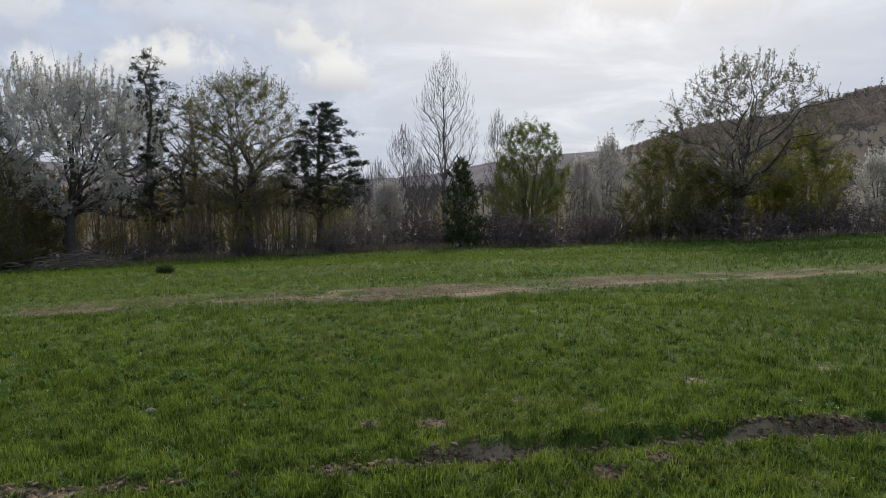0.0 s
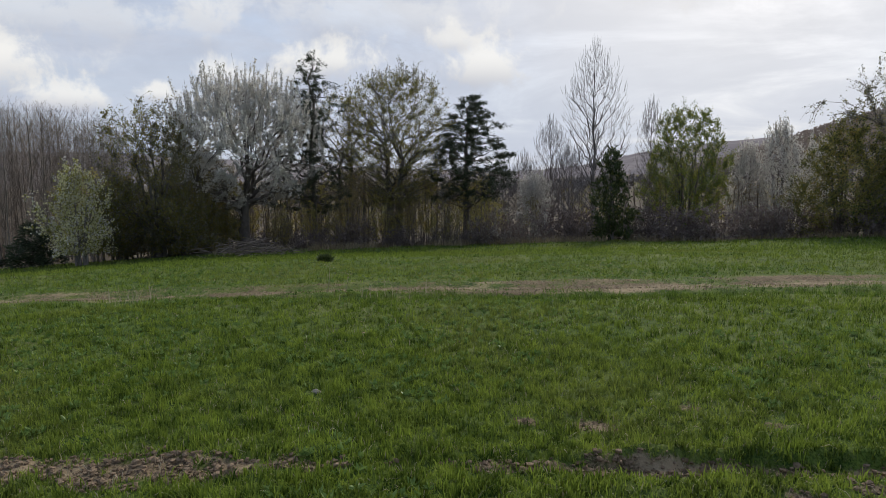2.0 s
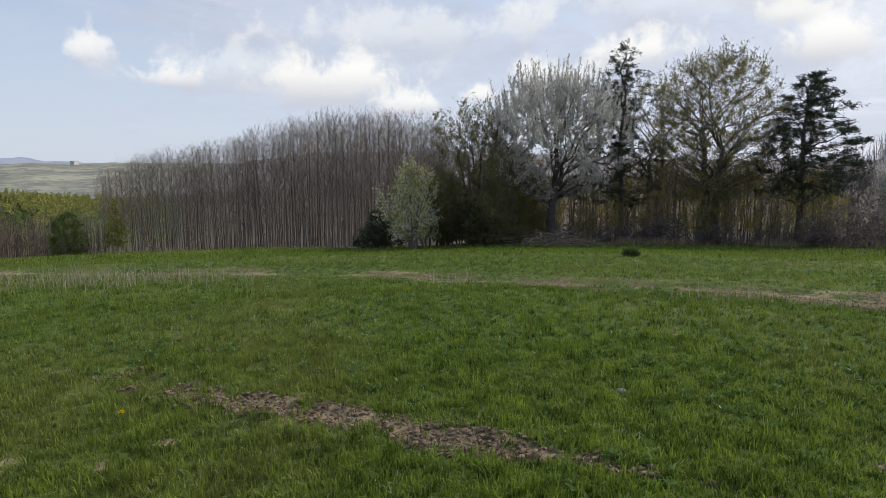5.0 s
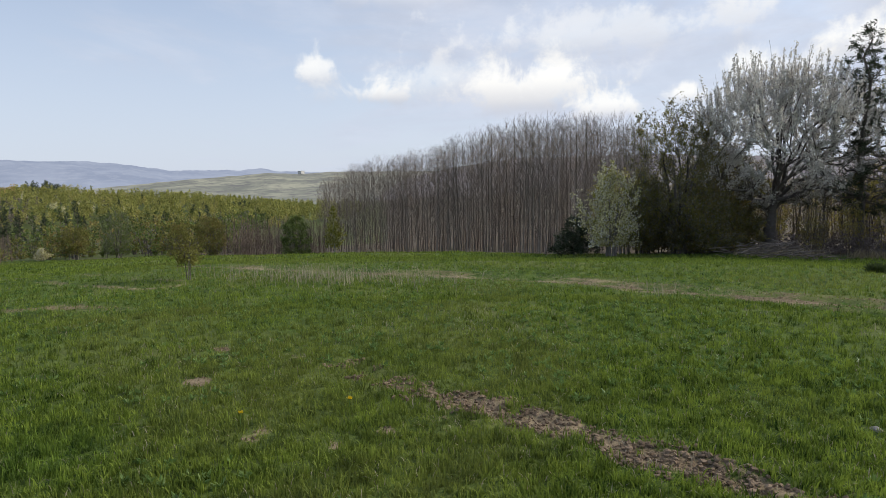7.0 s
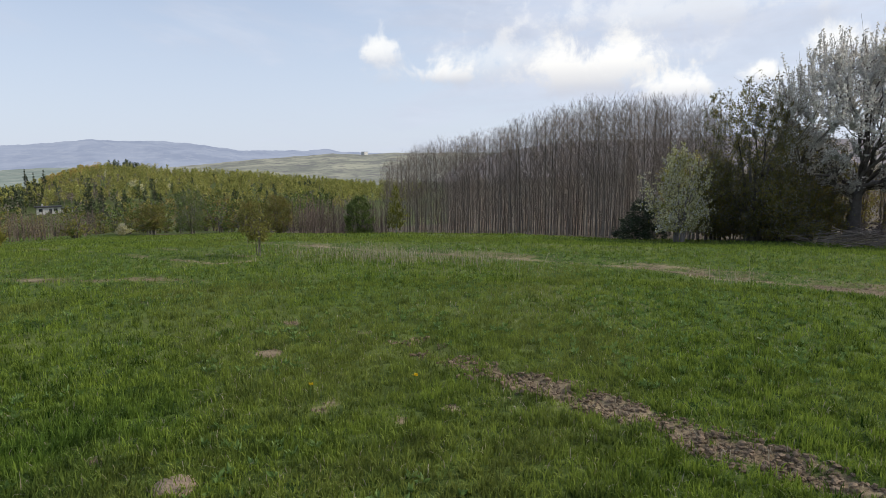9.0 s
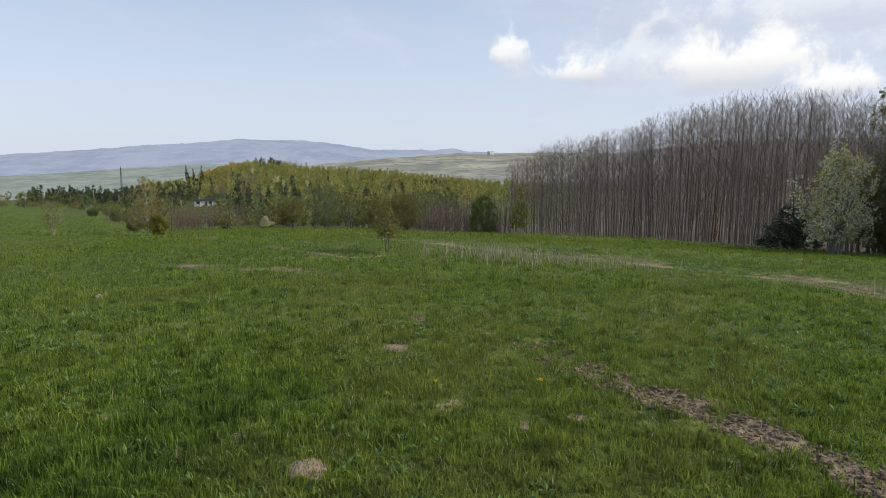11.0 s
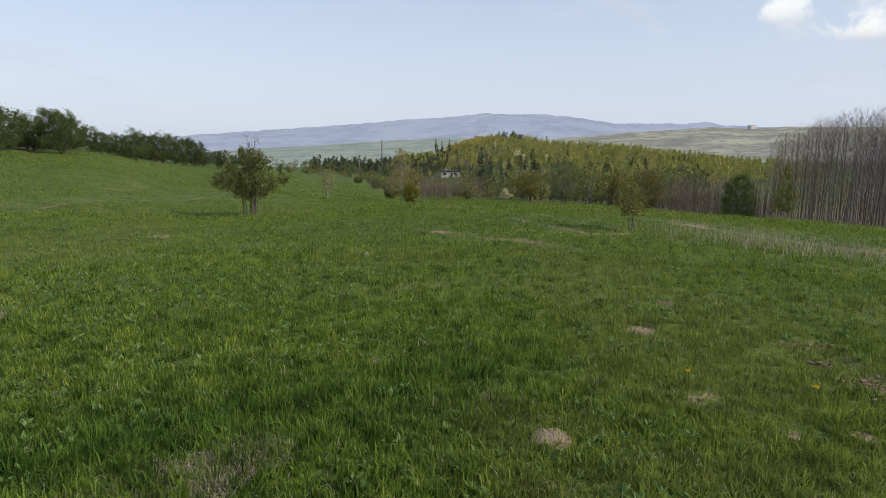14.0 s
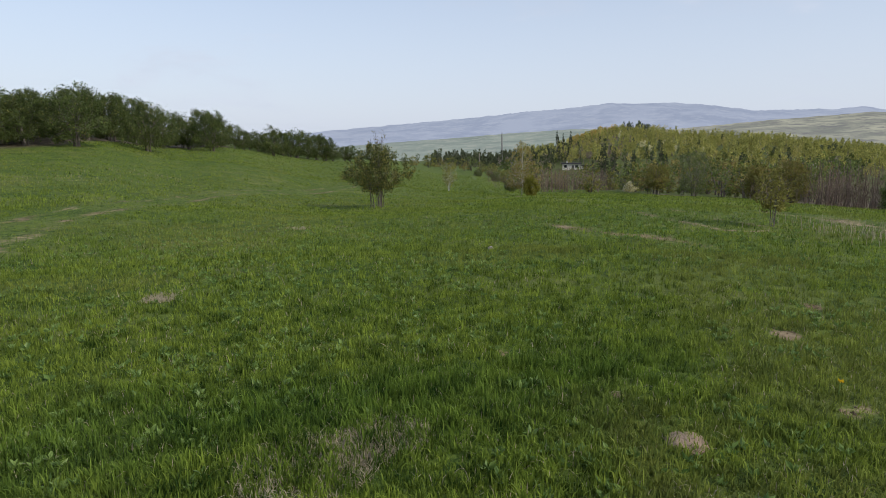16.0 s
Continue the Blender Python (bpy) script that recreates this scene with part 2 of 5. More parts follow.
def ground_material():
    m = bpy.data.materials.new("meadow_ground")
    m.use_nodes = True
    g = Nodes(m.node_tree)
    where = g.add("ShaderNodeNewGeometry").outputs["Position"]
    bare = g.field("bare")
    wood = g.field("wood")
    grain = g.noise(where, 22, 5, 0.65)
    tufts = g.noise(where, 5.5, 5, 0.65, 0.4)
    wide = g.noise(where, 0.35, 5, 0.6, 0.5)
    huge = g.noise(where, 0.012, 5, 0.6)
    speck = g.noise(where, 75, 3, 0.7)
    green = g.mix(g.span(g.math("ADD", g.math("MULTIPLY", tufts, 0.45), g.math("MULTIPLY", speck, 0.55)), 0.38, 0.62), (0.02, 0.05, 0.009), (0.13, 0.185, 0.034))
    green = g.mix(g.math("MULTIPLY", g.span(wide, 0.45, 0.72), 0.55), green, (0.175, 0.18, 0.06))
    green = g.mix(g.math("MULTIPLY", g.span(grain, 0.5, 0.75), 0.3), green, (0.23, 0.21, 0.09))
    mottle = g.noise(where, 1.1, 5, 0.7, 0.3)
    green = g.mix(g.math("MULTIPLY", g.span(mottle, 0.5, 0.68), 0.5), green, (0.02, 0.048, 0.01))
    green = g.mix(g.math("MULTIPLY", g.span(mottle, 0.5, 0.34), 0.2), green, (0.2, 0.2, 0.085))
    earth = g.mix(g.span(g.math("ADD", g.math("MULTIPLY", grain, 0.5), g.math("MULTIPLY", speck, 0.5)), 0.36, 0.64), (0.045, 0.031, 0.019), (0.265, 0.2, 0.125))
    earth = g.mix(g.math("MULTIPLY", g.span(g.noise(where, 0.8, 4), 0.4, 0.65), 0.7), earth, (0.4, 0.315, 0.2))
    k = g.math("ADD", bare, g.math("MULTIPLY", g.math("SUBTRACT", tufts, 0.5), 0.9))
    k = g.math("ADD", k, g.math("MULTIPLY", g.math("SUBTRACT", grain, 0.5), 0.7))
    k = g.math("MULTIPLY", g.span(k, 0.35, 0.75), g.span(bare, 0.02, 0.2))
    tone = g.mix(k, green, earth)
    litter = g.mix(g.span(tufts, 0.3, 0.7), (0.05, 0.042, 0.03), (0.17, 0.14, 0.1))
    tone = g.mix(wood, tone, litter)
    p = g.add("ShaderNodeBsdfPrincipled")
    g.join(tone, p.inputs["Base Color"])
    p.inputs["Roughness"].default_value = 0.95
    p.inputs["Specular IOR Level"].default_value = 0.1
    b = g.add("ShaderNodeBump")
    b.inputs["Strength"].default_value, b.inputs["Distance"].default_value = 0.8, 0.03
    g.join(g.math("ADD", tufts, g.math("MULTIPLY", grain, 0.4)), b.inputs["Height"])
    g.join(b.outputs[0], p.inputs["Normal"])
    g.join(p.outputs[0], g.add("ShaderNodeOutputMaterial").inputs[0])
    return m


def hazed_backdrop(name, low, high, patch, glow, scale=0.004, blend=0.7):
    """A far backdrop: the haze of kilometres of air is put into its colours, and it glows by itself."""
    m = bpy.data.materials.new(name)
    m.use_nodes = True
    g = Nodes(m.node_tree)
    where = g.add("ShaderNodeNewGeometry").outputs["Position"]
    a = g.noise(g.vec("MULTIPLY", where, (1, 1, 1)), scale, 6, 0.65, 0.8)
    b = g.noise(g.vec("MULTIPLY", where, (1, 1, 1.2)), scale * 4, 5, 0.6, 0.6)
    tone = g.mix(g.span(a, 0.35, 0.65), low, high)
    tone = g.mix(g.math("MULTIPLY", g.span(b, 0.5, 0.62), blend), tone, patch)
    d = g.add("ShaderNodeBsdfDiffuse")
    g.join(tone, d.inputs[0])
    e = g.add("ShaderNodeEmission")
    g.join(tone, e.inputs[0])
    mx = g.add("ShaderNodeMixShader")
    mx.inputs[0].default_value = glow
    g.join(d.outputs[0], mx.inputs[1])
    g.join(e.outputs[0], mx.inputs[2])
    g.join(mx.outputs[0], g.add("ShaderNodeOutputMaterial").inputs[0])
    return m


GRASS = grass_material()
GROUND = ground_material()
# far land, its colours bleached and blued by painted haze
MOUNTAIN = hazed_backdrop("haze_blue_range", (0.255, 0.295, 0.395), (0.315, 0.355, 0.455), (0.36, 0.395, 0.48), 0.9, 0.003, 0.4)
PLATEAU = hazed_backdrop("distant_fields", (0.2, 0.21, 0.19), (0.36, 0.36, 0.29), (0.17, 0.17, 0.175), 0.6, 0.008, 0.8)
WOODED = hazed_backdrop("distant_wooded_ridge", (0.19, 0.175, 0.19), (0.26, 0.24, 0.25), (0.16, 0.15, 0.17), 0.6, 0.012)
FAR_GREEN = hazed_backdrop("distant_green_slope", (0.19, 0.23, 0.215), (0.26, 0.3, 0.27), (0.35, 0.36, 0.32), 0.65, 0.006, 0.6)
# ---------- lay of the land: height over the plan, by bearing (degrees, + to the left of +y) and range ----------
RANGES = np.array([0, 8, 16, 26, 40, 65, 110, 160, 260, 450, 700, 1500, 2500, 4900], float)
BEARINGS = np.array([-60, -36, -26, -5, 15, 30, 48, 60, 70, 85, 93, 100.2, 106.5, 118, 130, 140, 170, 300], float)
NEAR = np.array([
    [0, 0, -.1, -.3, -.5, 0, 2], [0, 0, -.12, -.33, -.5, 0, 2], [0, -.15, -.52, -.95, -1, 0, 2],
    [0, -.3, -1.0, -1.45, -2, -2, -1], [0, -.35, -1.23, -1.75, -2.7, -3, -3], [0, -.35, -1.2, -1.7, -2.7, -3, -3],
    [0, -.35, -1.3, -2.75, -4.7, -6, -7], [0, -.3, -1.12, -2.55, -5.0, -7, -9], [0, -.25, -1.02, -2.42, -4.95, -7.6, -10]])
NEAR_LEFT = np.array([
    [0, -.2, -.92, -2.15, -4.35, -7.9, -12], [0, -.2, -.9, -2.1, -4.4, -7.5, -12.1], [0, -.25, -.95, -2.15, -4.6, -7.6, -11.7],
    [0, -.4, -1.15, -2.3, -3.9, -5.6, -6.8], [0, -.5, -1.3, -2, -2.4, -2.8, -3.5], [0, -.4, -.8, -.9, 0, .9, 1.6],
    [0, -.3, -.35, .15, 1.9, 3, 4], [0, 0, .2, 1, 2, 3, 4], [0, 0, -.1, -.3, -.5, 0, 2]])
FAR = np.array([
    [12, 40, 92, 60, 0], [12, 40, 92, 60, 0], [7, 22, 68, 60, 0], [0, 1, 8, 8, 0], [-3, -3, 0, 0, 0], [-4, -4, 4, 0, 0],
    [-8, -9, -6, 0, 0], [-13, -13, -12, -10, 0], [-15, -11, -20, -20, 0]])
FAR_LEFT = np.array([
    [-15, -1.6, -25, -30, -30], [-14, 2.6, -20, -30, -30], [-13.5, -11, -25, -35, -40], [-10.4, -20, -36, -45, -60], [-6, -16, -40, -50, -60],
    [3, 2, -10, -40, -60], [6, 6, 0, -30, -40], [6, 8, 5, 0, 0], [12, 40, 92, 60, 0]])
TABLE = np.hstack([np.zeros((18, 1)), np.vstack([NEAR, NEAR_LEFT]), np.vstack([FAR, FAR_LEFT]), np.full((18, 1), -60.0)])


def ease(k):
    return k * k * (3 - 2 * k)


def lumps(x, y, size, seed=0):
    """Cheap smooth waviness between about -1 and 1."""
    a, b = x / size, y / size
    return (np.sin(1.7 * a + 2.3 * b + seed) + np.sin(-2.9 * a + 1.3 * b + 2.1 * seed + 1) + np.sin(3.7 * a + 3.1 * b + 0.7 * seed)
            + np.sin(5.3 * a - 4.7 * b + 1.9 * seed)) / 4


def height(x, y):
    """The ground's height at x, y (arrays or numbers)."""
    x, y = np.asarray(x, float), np.asarray(y, float)
    r = np.hypot(x, y)
    az = (np.degrees(np.arctan2(-x, y)) + 60) % 360 - 60
    i = np.clip(np.searchsorted(BEARINGS, az, "right") - 1, 0, len(BEARINGS) - 2)
    k = ease((az - BEARINGS[i]) / (BEARINGS[i + 1] - BEARINGS[i]))
    # wrap the last sector round to the first
    j = np.clip(np.searchsorted(RANGES, r, "right") - 1, 0, len(RANGES) - 2)
    lo, hi = np.log(RANGES[j] + 3), np.log(RANGES[j + 1] + 3)
    q = np.clip((np.log(r + 3) - lo) / (hi - lo), 0, 1)
    q = q * 0.7 + ease(q) * 0.3

    def at(n):
        return TABLE[n, j] * (1 - q) + TABLE[n, j + 1] * q
    z = at(i) * (1 - k) + at(i + 1) * k
    return z + 0.02 * lumps(x, y, 1.3) * np.clip(r / 10, 0, 1) + 0.0015 * np.clip(r - 100, 0, 2000) * lumps(x, y, 130, 3)


def spot(az, r, up=0.0):
    """The place on the ground at a bearing and a range."""
    x, y = -math.sin(radians(az)) * r, math.cos(radians(az)) * r
    return Vector((x, y, float(height(x, y)) + up))


# ---------- builders ----------
def solid(name, verts, faces, material, smooth=False):
    """A mesh from arrays: verts (n, 3), faces (m, 3) or (m, 4)."""
    verts, faces = np.asarray(verts, np.float32), np.asarray(faces, np.int32)
    me = bpy.data.meshes.new(name)
    me.vertices.add(len(verts))
    me.vertices.foreach_set("co", verts.ravel())
    n, k = faces.shape
    me.loops.add(n * k)
    me.loops.foreach_set("vertex_index", faces.ravel())
    me.polygons.add(n)
    me.polygons.foreach_set("loop_start", np.arange(0, n * k, k, dtype=np.int32))
    me.polygons.foreach_set("use_smooth", np.full(n, smooth))
    me.materials.append(material)
    me.update(calc_edges=True)
    return me


def part(name, bm, material, parent, label=""):
    """A bmesh or a mesh as one object under a thing or a part."""
    if isinstance(bm, bmesh.types.BMesh):
        me = bpy.data.meshes.new(name)
        bm.to_mesh(me)
        bm.free()
        me.materials.append(material)
    else:
        me = bm
    ob = new(name, me)
    ob.parent = parent
    return tagged(ob, label) if label else ob


def thing(name, place, label, category, group="", kind="", turn=0.0, size=1.0):
    ob = new(name)
    ob.matrix_basis = Matrix.Translation(place) @ Euler((0, 0, turn)).to_matrix().to_4x4() @ Matrix.Diagonal((size, size, size, 1))
    ob.empty_display_size = 0.2
    return tagged(ob, label, category, group, kind)


class Wood:
    """Gathers tapered tubes into one mesh."""

    def __init__(self):
        self.v, self.f, self.n = [], [], 0

    def tube(self, pts, radii, sides):
        pts, radii = np.asarray(pts, float), np.asarray(radii, float)
        k = len(pts)
        d = np.gradient(pts, axis=0)
        d /= np.linalg.norm(d, axis=1)[:, None] + 1e-9
        ref = np.array([1.0, 0, 0]) if abs(d[0, 0]) < 0.8 else np.array([0, 1.0, 0])
        a = np.cross(d, ref)
        a /= np.linalg.norm(a, axis=1)[:, None] + 1e-9
        b = np.cross(d, a)
        t = np.arange(sides) * 2 * math.pi / sides
        ring = pts[:, None] + radii[:, None, None] * (a[:, None] * np.cos(t)[None, :, None] + b[:, None] * np.sin(t)[None, :, None])
        self.v.append(ring.reshape(-1, 3))
        i, j = np.meshgrid(np.arange(k - 1), np.arange(sides), indexing="ij")
        j2 = (j + 1) % sides
        q = np.stack([i * sides + j, i * sides + j2, (i + 1) * sides + j2, (i + 1) * sides + j], -1).reshape(-1, 4)
        self.f.append(q + self.n)
        self.n += k * sides

    def tubes(self, pts, radii, sides):
        """Many tubes at once: pts (n, k, 3), radii (n, k)."""
        n, k = radii.shape
        d = np.gradient(pts, axis=1)
        d /= np.linalg.norm(d, axis=2)[..., None] + 1e-9
        ref = np.where((np.abs(d[:, :1, :1]) < 0.8), np.array([1.0, 0, 0]), np.array([0, 1.0, 0]))
        a = np.cross(d, np.broadcast_to(ref, d.shape))
        a /= np.linalg.norm(a, axis=2)[..., None] + 1e-9
        b = np.cross(d, a)
        t = np.arange(sides) * 2 * math.pi / sides
        ring = pts[:, :, None] + radii[:, :, None, None] * (a[:, :, None] * np.cos(t)[:, None] + b[:, :, None] * np.sin(t)[:, None])
        self.v.append(ring.reshape(-1, 3))
        i, j = np.meshgrid(np.arange(k - 1), np.arange(sides), indexing="ij")
        j2 = (j + 1) % sides
        q = np.stack([i * sides + j, i * sides + j2, (i + 1) * sides + j2, (i + 1) * sides + j], -1).reshape(-1, 4)
        self.f.append((q[None] + (np.arange(n) * k * sides)[:, None, None]).reshape(-1, 4) + self.n)
        self.n += n * k * sides

    def mesh(self, name, material):
        return solid(name, np.concatenate(self.v), np.concatenate(self.f), material, True)


def leaves(name, at, size, material, rng, long=1.6, up=0.0, along=None):
    """One small folded blade at each place of at (n, 3); along: the way in which it points, else any."""
    n = len(at)
    d = rng.normal(size=(n, 3)) if along is None else along + rng.normal(size=(n, 3)) * 0.35
    d[:, 2] += up
    d /= np.linalg.norm(d, axis=1)[:, None] + 1e-9
    s = np.cross(d, rng.normal(size=(n, 3)))
    s /= np.linalg.norm(s, axis=1)[:, None] + 1e-9
    w = (size * rng.uniform(0.6, 1.3, n))[:, None]
    fold = np.cross(d, s) * w * 0.22
    v = np.stack([at, at + d * w * long * 0.5 + s * w * 0.5 + fold, at + d * w * long, at + d * w * long * 0.5 - s * w * 0.5 + fold], 1)
    return solid(name, v.reshape(-1, 3), np.arange(n * 4).reshape(n, 4), material)


def bent(rng, start, way, length, steps, wander, lift):
    """A crooked line that leaves start in a way, drawn upwards by lift."""
    pts = [np.array(start, float)]
    d = np.array(way, float)
    d /= np.linalg.norm(d)
    for _ in range(steps):
        d = d + rng.normal(size=3) * wander
        d[2] += lift
        d /= np.linalg.norm(d)
        pts.append(pts[-1] + d * length / steps)
    return np.array(pts)


def arc(rng, start, way, end, steps, bow, shake):
    """A bent line from start, leaving it along way, to end."""
    start, end = np.asarray(start, float), np.asarray(end, float)
    n = np.linalg.norm(end - start)
    mid = start + way * n * bow + (end - start) * 0.15
    t = np.linspace(0, 1, steps + 1)[:, None]
    pts = (1 - t) ** 2 * start + 2 * t * (1 - t) * mid + t ** 2 * end
    pts[1:] += rng.normal(size=(steps, 3)) * shake * n
    return pts


def in_crown(rng, n, k, high, half, inner):
    """Places in the outer part of a crown, whose outline is k["shape"]: (share of the height, share of the half width)."""
    su, sr = zip(*k["shape"])
    ph = rng.uniform(0, 6.28, 6)
    u = rng.uniform(su[0], su[-1], n * 8)
    r = np.interp(u, su, sr)
    u = u[rng.uniform(0, 1, n * 8) < r + 0.08][:n]
    n = len(u)
    r, t = np.interp(u, su, sr), rng.uniform(0, 2 * math.pi, n)
    lump = k.get("lump", 0.22)
    r = r * (1 + lump * (np.sin(2 * t + ph[0] + 5 * u) + np.sin(3 * t + ph[1] - 9 * u) + np.sin(5 * t + ph[2] + 14 * u)) / 1.6)
    r = r * np.sqrt(rng.uniform(inner ** 2, 1, n)) * half
    drop = 1 - 0.10 * rng.uniform(0, 1, n) - lump * 0.35 * (0.5 + 0.5 * np.sin(2 * t + ph[3]) * np.sin(3 * t + ph[4]))
    z = (su[0] + (u - su[0]) * (drop if k.get("round", True) else 1)) * high
    sx, sy = k.get("skew", (0, 0))
    return np.stack([np.cos(t) * r + sx * u * half, np.sin(t) * r + sy * u * half, z], -1)


def along_tips(tips, rng, each, spread, first=0.1):
    """Places strewn along the twigs, and the ways of the twigs there."""
    p = np.stack(tips)
    n, m = p.shape[:2]
    u = rng.uniform(first, 1, (n, each)) * (m - 1)
    k = np.minimum(u.astype(int), m - 2)
    i = np.arange(n)[:, None]
    d = p[i, k + 1] - p[i, k]
    at = p[i, k] + d * (u - k)[..., None] + rng.normal(size=(n, each, 3)) * spread
    d, at = d.reshape(-1, 3), at.reshape(-1, 3)
    return at, d / (np.linalg.norm(d, axis=1)[:, None] + 1e-9)


def tall(place, el):
    """How high a thing at place rises if its top stands el degrees above the eye's level."""
    return 1.6 + math.hypot(place.x, place.y) * math.tan(radians(el)) - place.z


def limbs(wood, rng, nodes, ways, thick, ends, k, reach, sides, steps, rise, loose=False):
    """From the nodes of what has grown so far, lines to the ends. Returns their nodes, ways, thicknesses and the lines."""
    pick = np.zeros(len(ends), int)
    for c in range(0, len(ends), 150):
        d = ends[c:c + 150, None] - nodes[None]
        cost = np.linalg.norm(d, axis=2) + 1.4 * np.abs(d[..., 2] - k["slope"] * np.hypot(d[..., 0], d[..., 1])) + 0.5 * np.clip(-d[..., 2], 0, None)
        pick[c:c + 150] = np.argmin(cost, 1)
    start, d = nodes[pick], ends - nodes[pick]
    n = np.linalg.norm(d, axis=1)[:, None] + 1e-6
    if loose:
        ends = start + d / n * np.minimum(n, reach)
        n = np.minimum(n, reach)
    fine = k.get("fine", 0.006)
    r = np.minimum(thick[pick] * 0.62, k["girth"] * (0.2 if loose else k.get("limb", 0.5)))
    mid = start + (ways[pick] * 0.5 + np.array([0, 0, rise])) * n * k.get("bow", 0.35) + (ends - start) * 0.15
    t = np.linspace(0, 1, steps + 1)[None, :, None]
    pts = (1 - t) ** 2 * start[:, None] + 2 * t * (1 - t) * mid[:, None] + t ** 2 * ends[:, None]
    pts[:, 1:] += rng.normal(size=pts[:, 1:].shape) * 0.035 * n[:, None]
    u = np.linspace(0, 1, steps + 1)[None]
    radii = np.maximum(r, fine)[:, None] * (1 - u) + np.maximum(r * 0.35, fine * 0.6)[:, None] * u
    wood.tubes(pts, radii, sides)
    w = np.gradient(pts, axis=1)
    w /= np.linalg.norm(w, axis=2)[..., None] + 1e-9
    return pts[:, 1:].reshape(-1, 3), w[:, 1:].reshape(-1, 3), radii[:, 1:].ravel(), list(pts)


def tree(name, place, high, label, kind, seed, group="", wide=None, category="tree", turn=0.0):
    """A tree of one of the kinds below, high metres tall and wide metres across: stems, limbs, branches and twigs that fill its crown."""
    rng = np.random.default_rng(seed)
    k = KINDS[kind]
    half = (wide if wide else high * k.get("ratio", 0.6)) / 2
    wood, fine = Wood(), Wood()
    nodes, ways, thick = [], [], []
    stems = k.get("stems", 1)
    for i in range(stems):
        t = i * 2.4 + rng.uniform(0, 1)
        foot = np.array([math.cos(t), math.sin(t), 0]) * k.get("foot", 0.0) * rng.uniform(.4, 1) * (half if stems > 3 else 1)
        fan = np.array([math.cos(t), math.sin(t), 0]) * k.get("fan", 0.0) * half * rng.uniform(0.3, 1)
        top = foot * 0.6 + fan + np.array([k.get("skew", (0, 0))[0] * half * .4, 0, k["fork"] * high * rng.uniform(.94, 1.0)])
        pts = arc(rng, foot - np.array([0, 0, .06]), np.array([0, 0, 1.0]), top, 9, 0.45, k.get("crook", .006))
        radii = k["girth"] * (high / k["tall"]) * np.linspace(1, k.get("taper", .35), 10)
        radii[0] *= 1.4
        wood.tube(pts, radii, 8 if stems < 4 else 5)
        w = np.gradient(pts, axis=0)
        w /= np.linalg.norm(w, axis=1)[:, None]
        ok = pts[:, 2] > k.get("clear", 0.15) * high
        nodes.append(pts[ok])
        ways.append(w[ok])
        thick.append(radii[ok])
    nodes, ways, thick = np.concatenate(nodes), np.concatenate(ways), np.concatenate(thick)
    n1, n2, n3 = k["count"]
    a1, w1, t1, _ = limbs(wood, rng, nodes, ways, thick, in_crown(rng, n1, k, high, half * .8, 0.55), k, 9, 5, 6, k.get("rise", .3))
    nodes, ways, thick = np.concatenate([nodes, a1]), np.concatenate([ways, w1]), np.concatenate([thick, t1])
    a2, w2, t2, _ = limbs(fine, rng, nodes, ways, thick, in_crown(rng, n2, k, high, half * .92, 0.35), k, 9, 3, 4, k.get("rise", .3), True)
    nodes, ways, thick = np.concatenate([nodes[len(nodes) // 3:], a2]), np.concatenate([ways[len(ways) // 3:], w2]), np.concatenate([thick[len(thick) // 3:], t2])
    _, _, _, tips = limbs(fine, rng, nodes, ways, thick, in_crown(rng, n3, k, high, half, k.get("inner", 0.5)), k, k.get("reach", 1.0) * high / k["tall"], 3, k.get("steps", 3), k.get("whip", .3), True)
    if "plume" in k:
        # long straight shoots out of the top of the crown
        n, long = k["plume"]
        ends = sorted((p[-1] for p in tips), key=lambda e: -e[2] - 0.25 * math.hypot(e[0], e[1]))[:int(n * 1.6)]
        for e in rng.permutation(ends)[:n]:
            w = np.array([e[0] / half * .25 + rng.normal(0, .08), e[1] / half * .25 + rng.normal(0, .08), 1.0])
            pts = bent(rng, e, w, long * rng.uniform(.5, 1.1), k.get("steps", 3), .04, .05)
            fine.tube(pts, np.linspace(.007, .004, len(pts)), 3)
            tips.append(pts)
    s = np.array([1, 1, high / float(np.percentile([p[-1, 2] for p in tips], 99.8))])
    wood.v, fine.v, tips = [v * s for v in wood.v], [v * s for v in fine.v], [p * s for p in tips]
    ob = thing(name, place, label, category, group, turn=turn)
    me = solid("trunk", np.concatenate(wood.v + fine.v), np.concatenate(wood.f + [f + wood.n for f in fine.f]), k["bark"], True)
    me.materials.append(k.get("twig", k["bark"]))
    stout = sum(len(f) for f in wood.f)
    me.polygons.foreach_set("material_index", (np.arange(len(me.polygons)) >= stout).astype(np.int32))
    part("trunk", me, None, ob)
    for mat, share, each, spread, size, long in k["leaf"]:
        picked = [p for p in tips if rng.uniform() < share]
        at, way = along_tips(picked, rng, each, spread, k.get("tuft", -0.2))
        part("crown", leaves("crown", at, size, mat, rng, long, along=way), None, ob)
    return ob


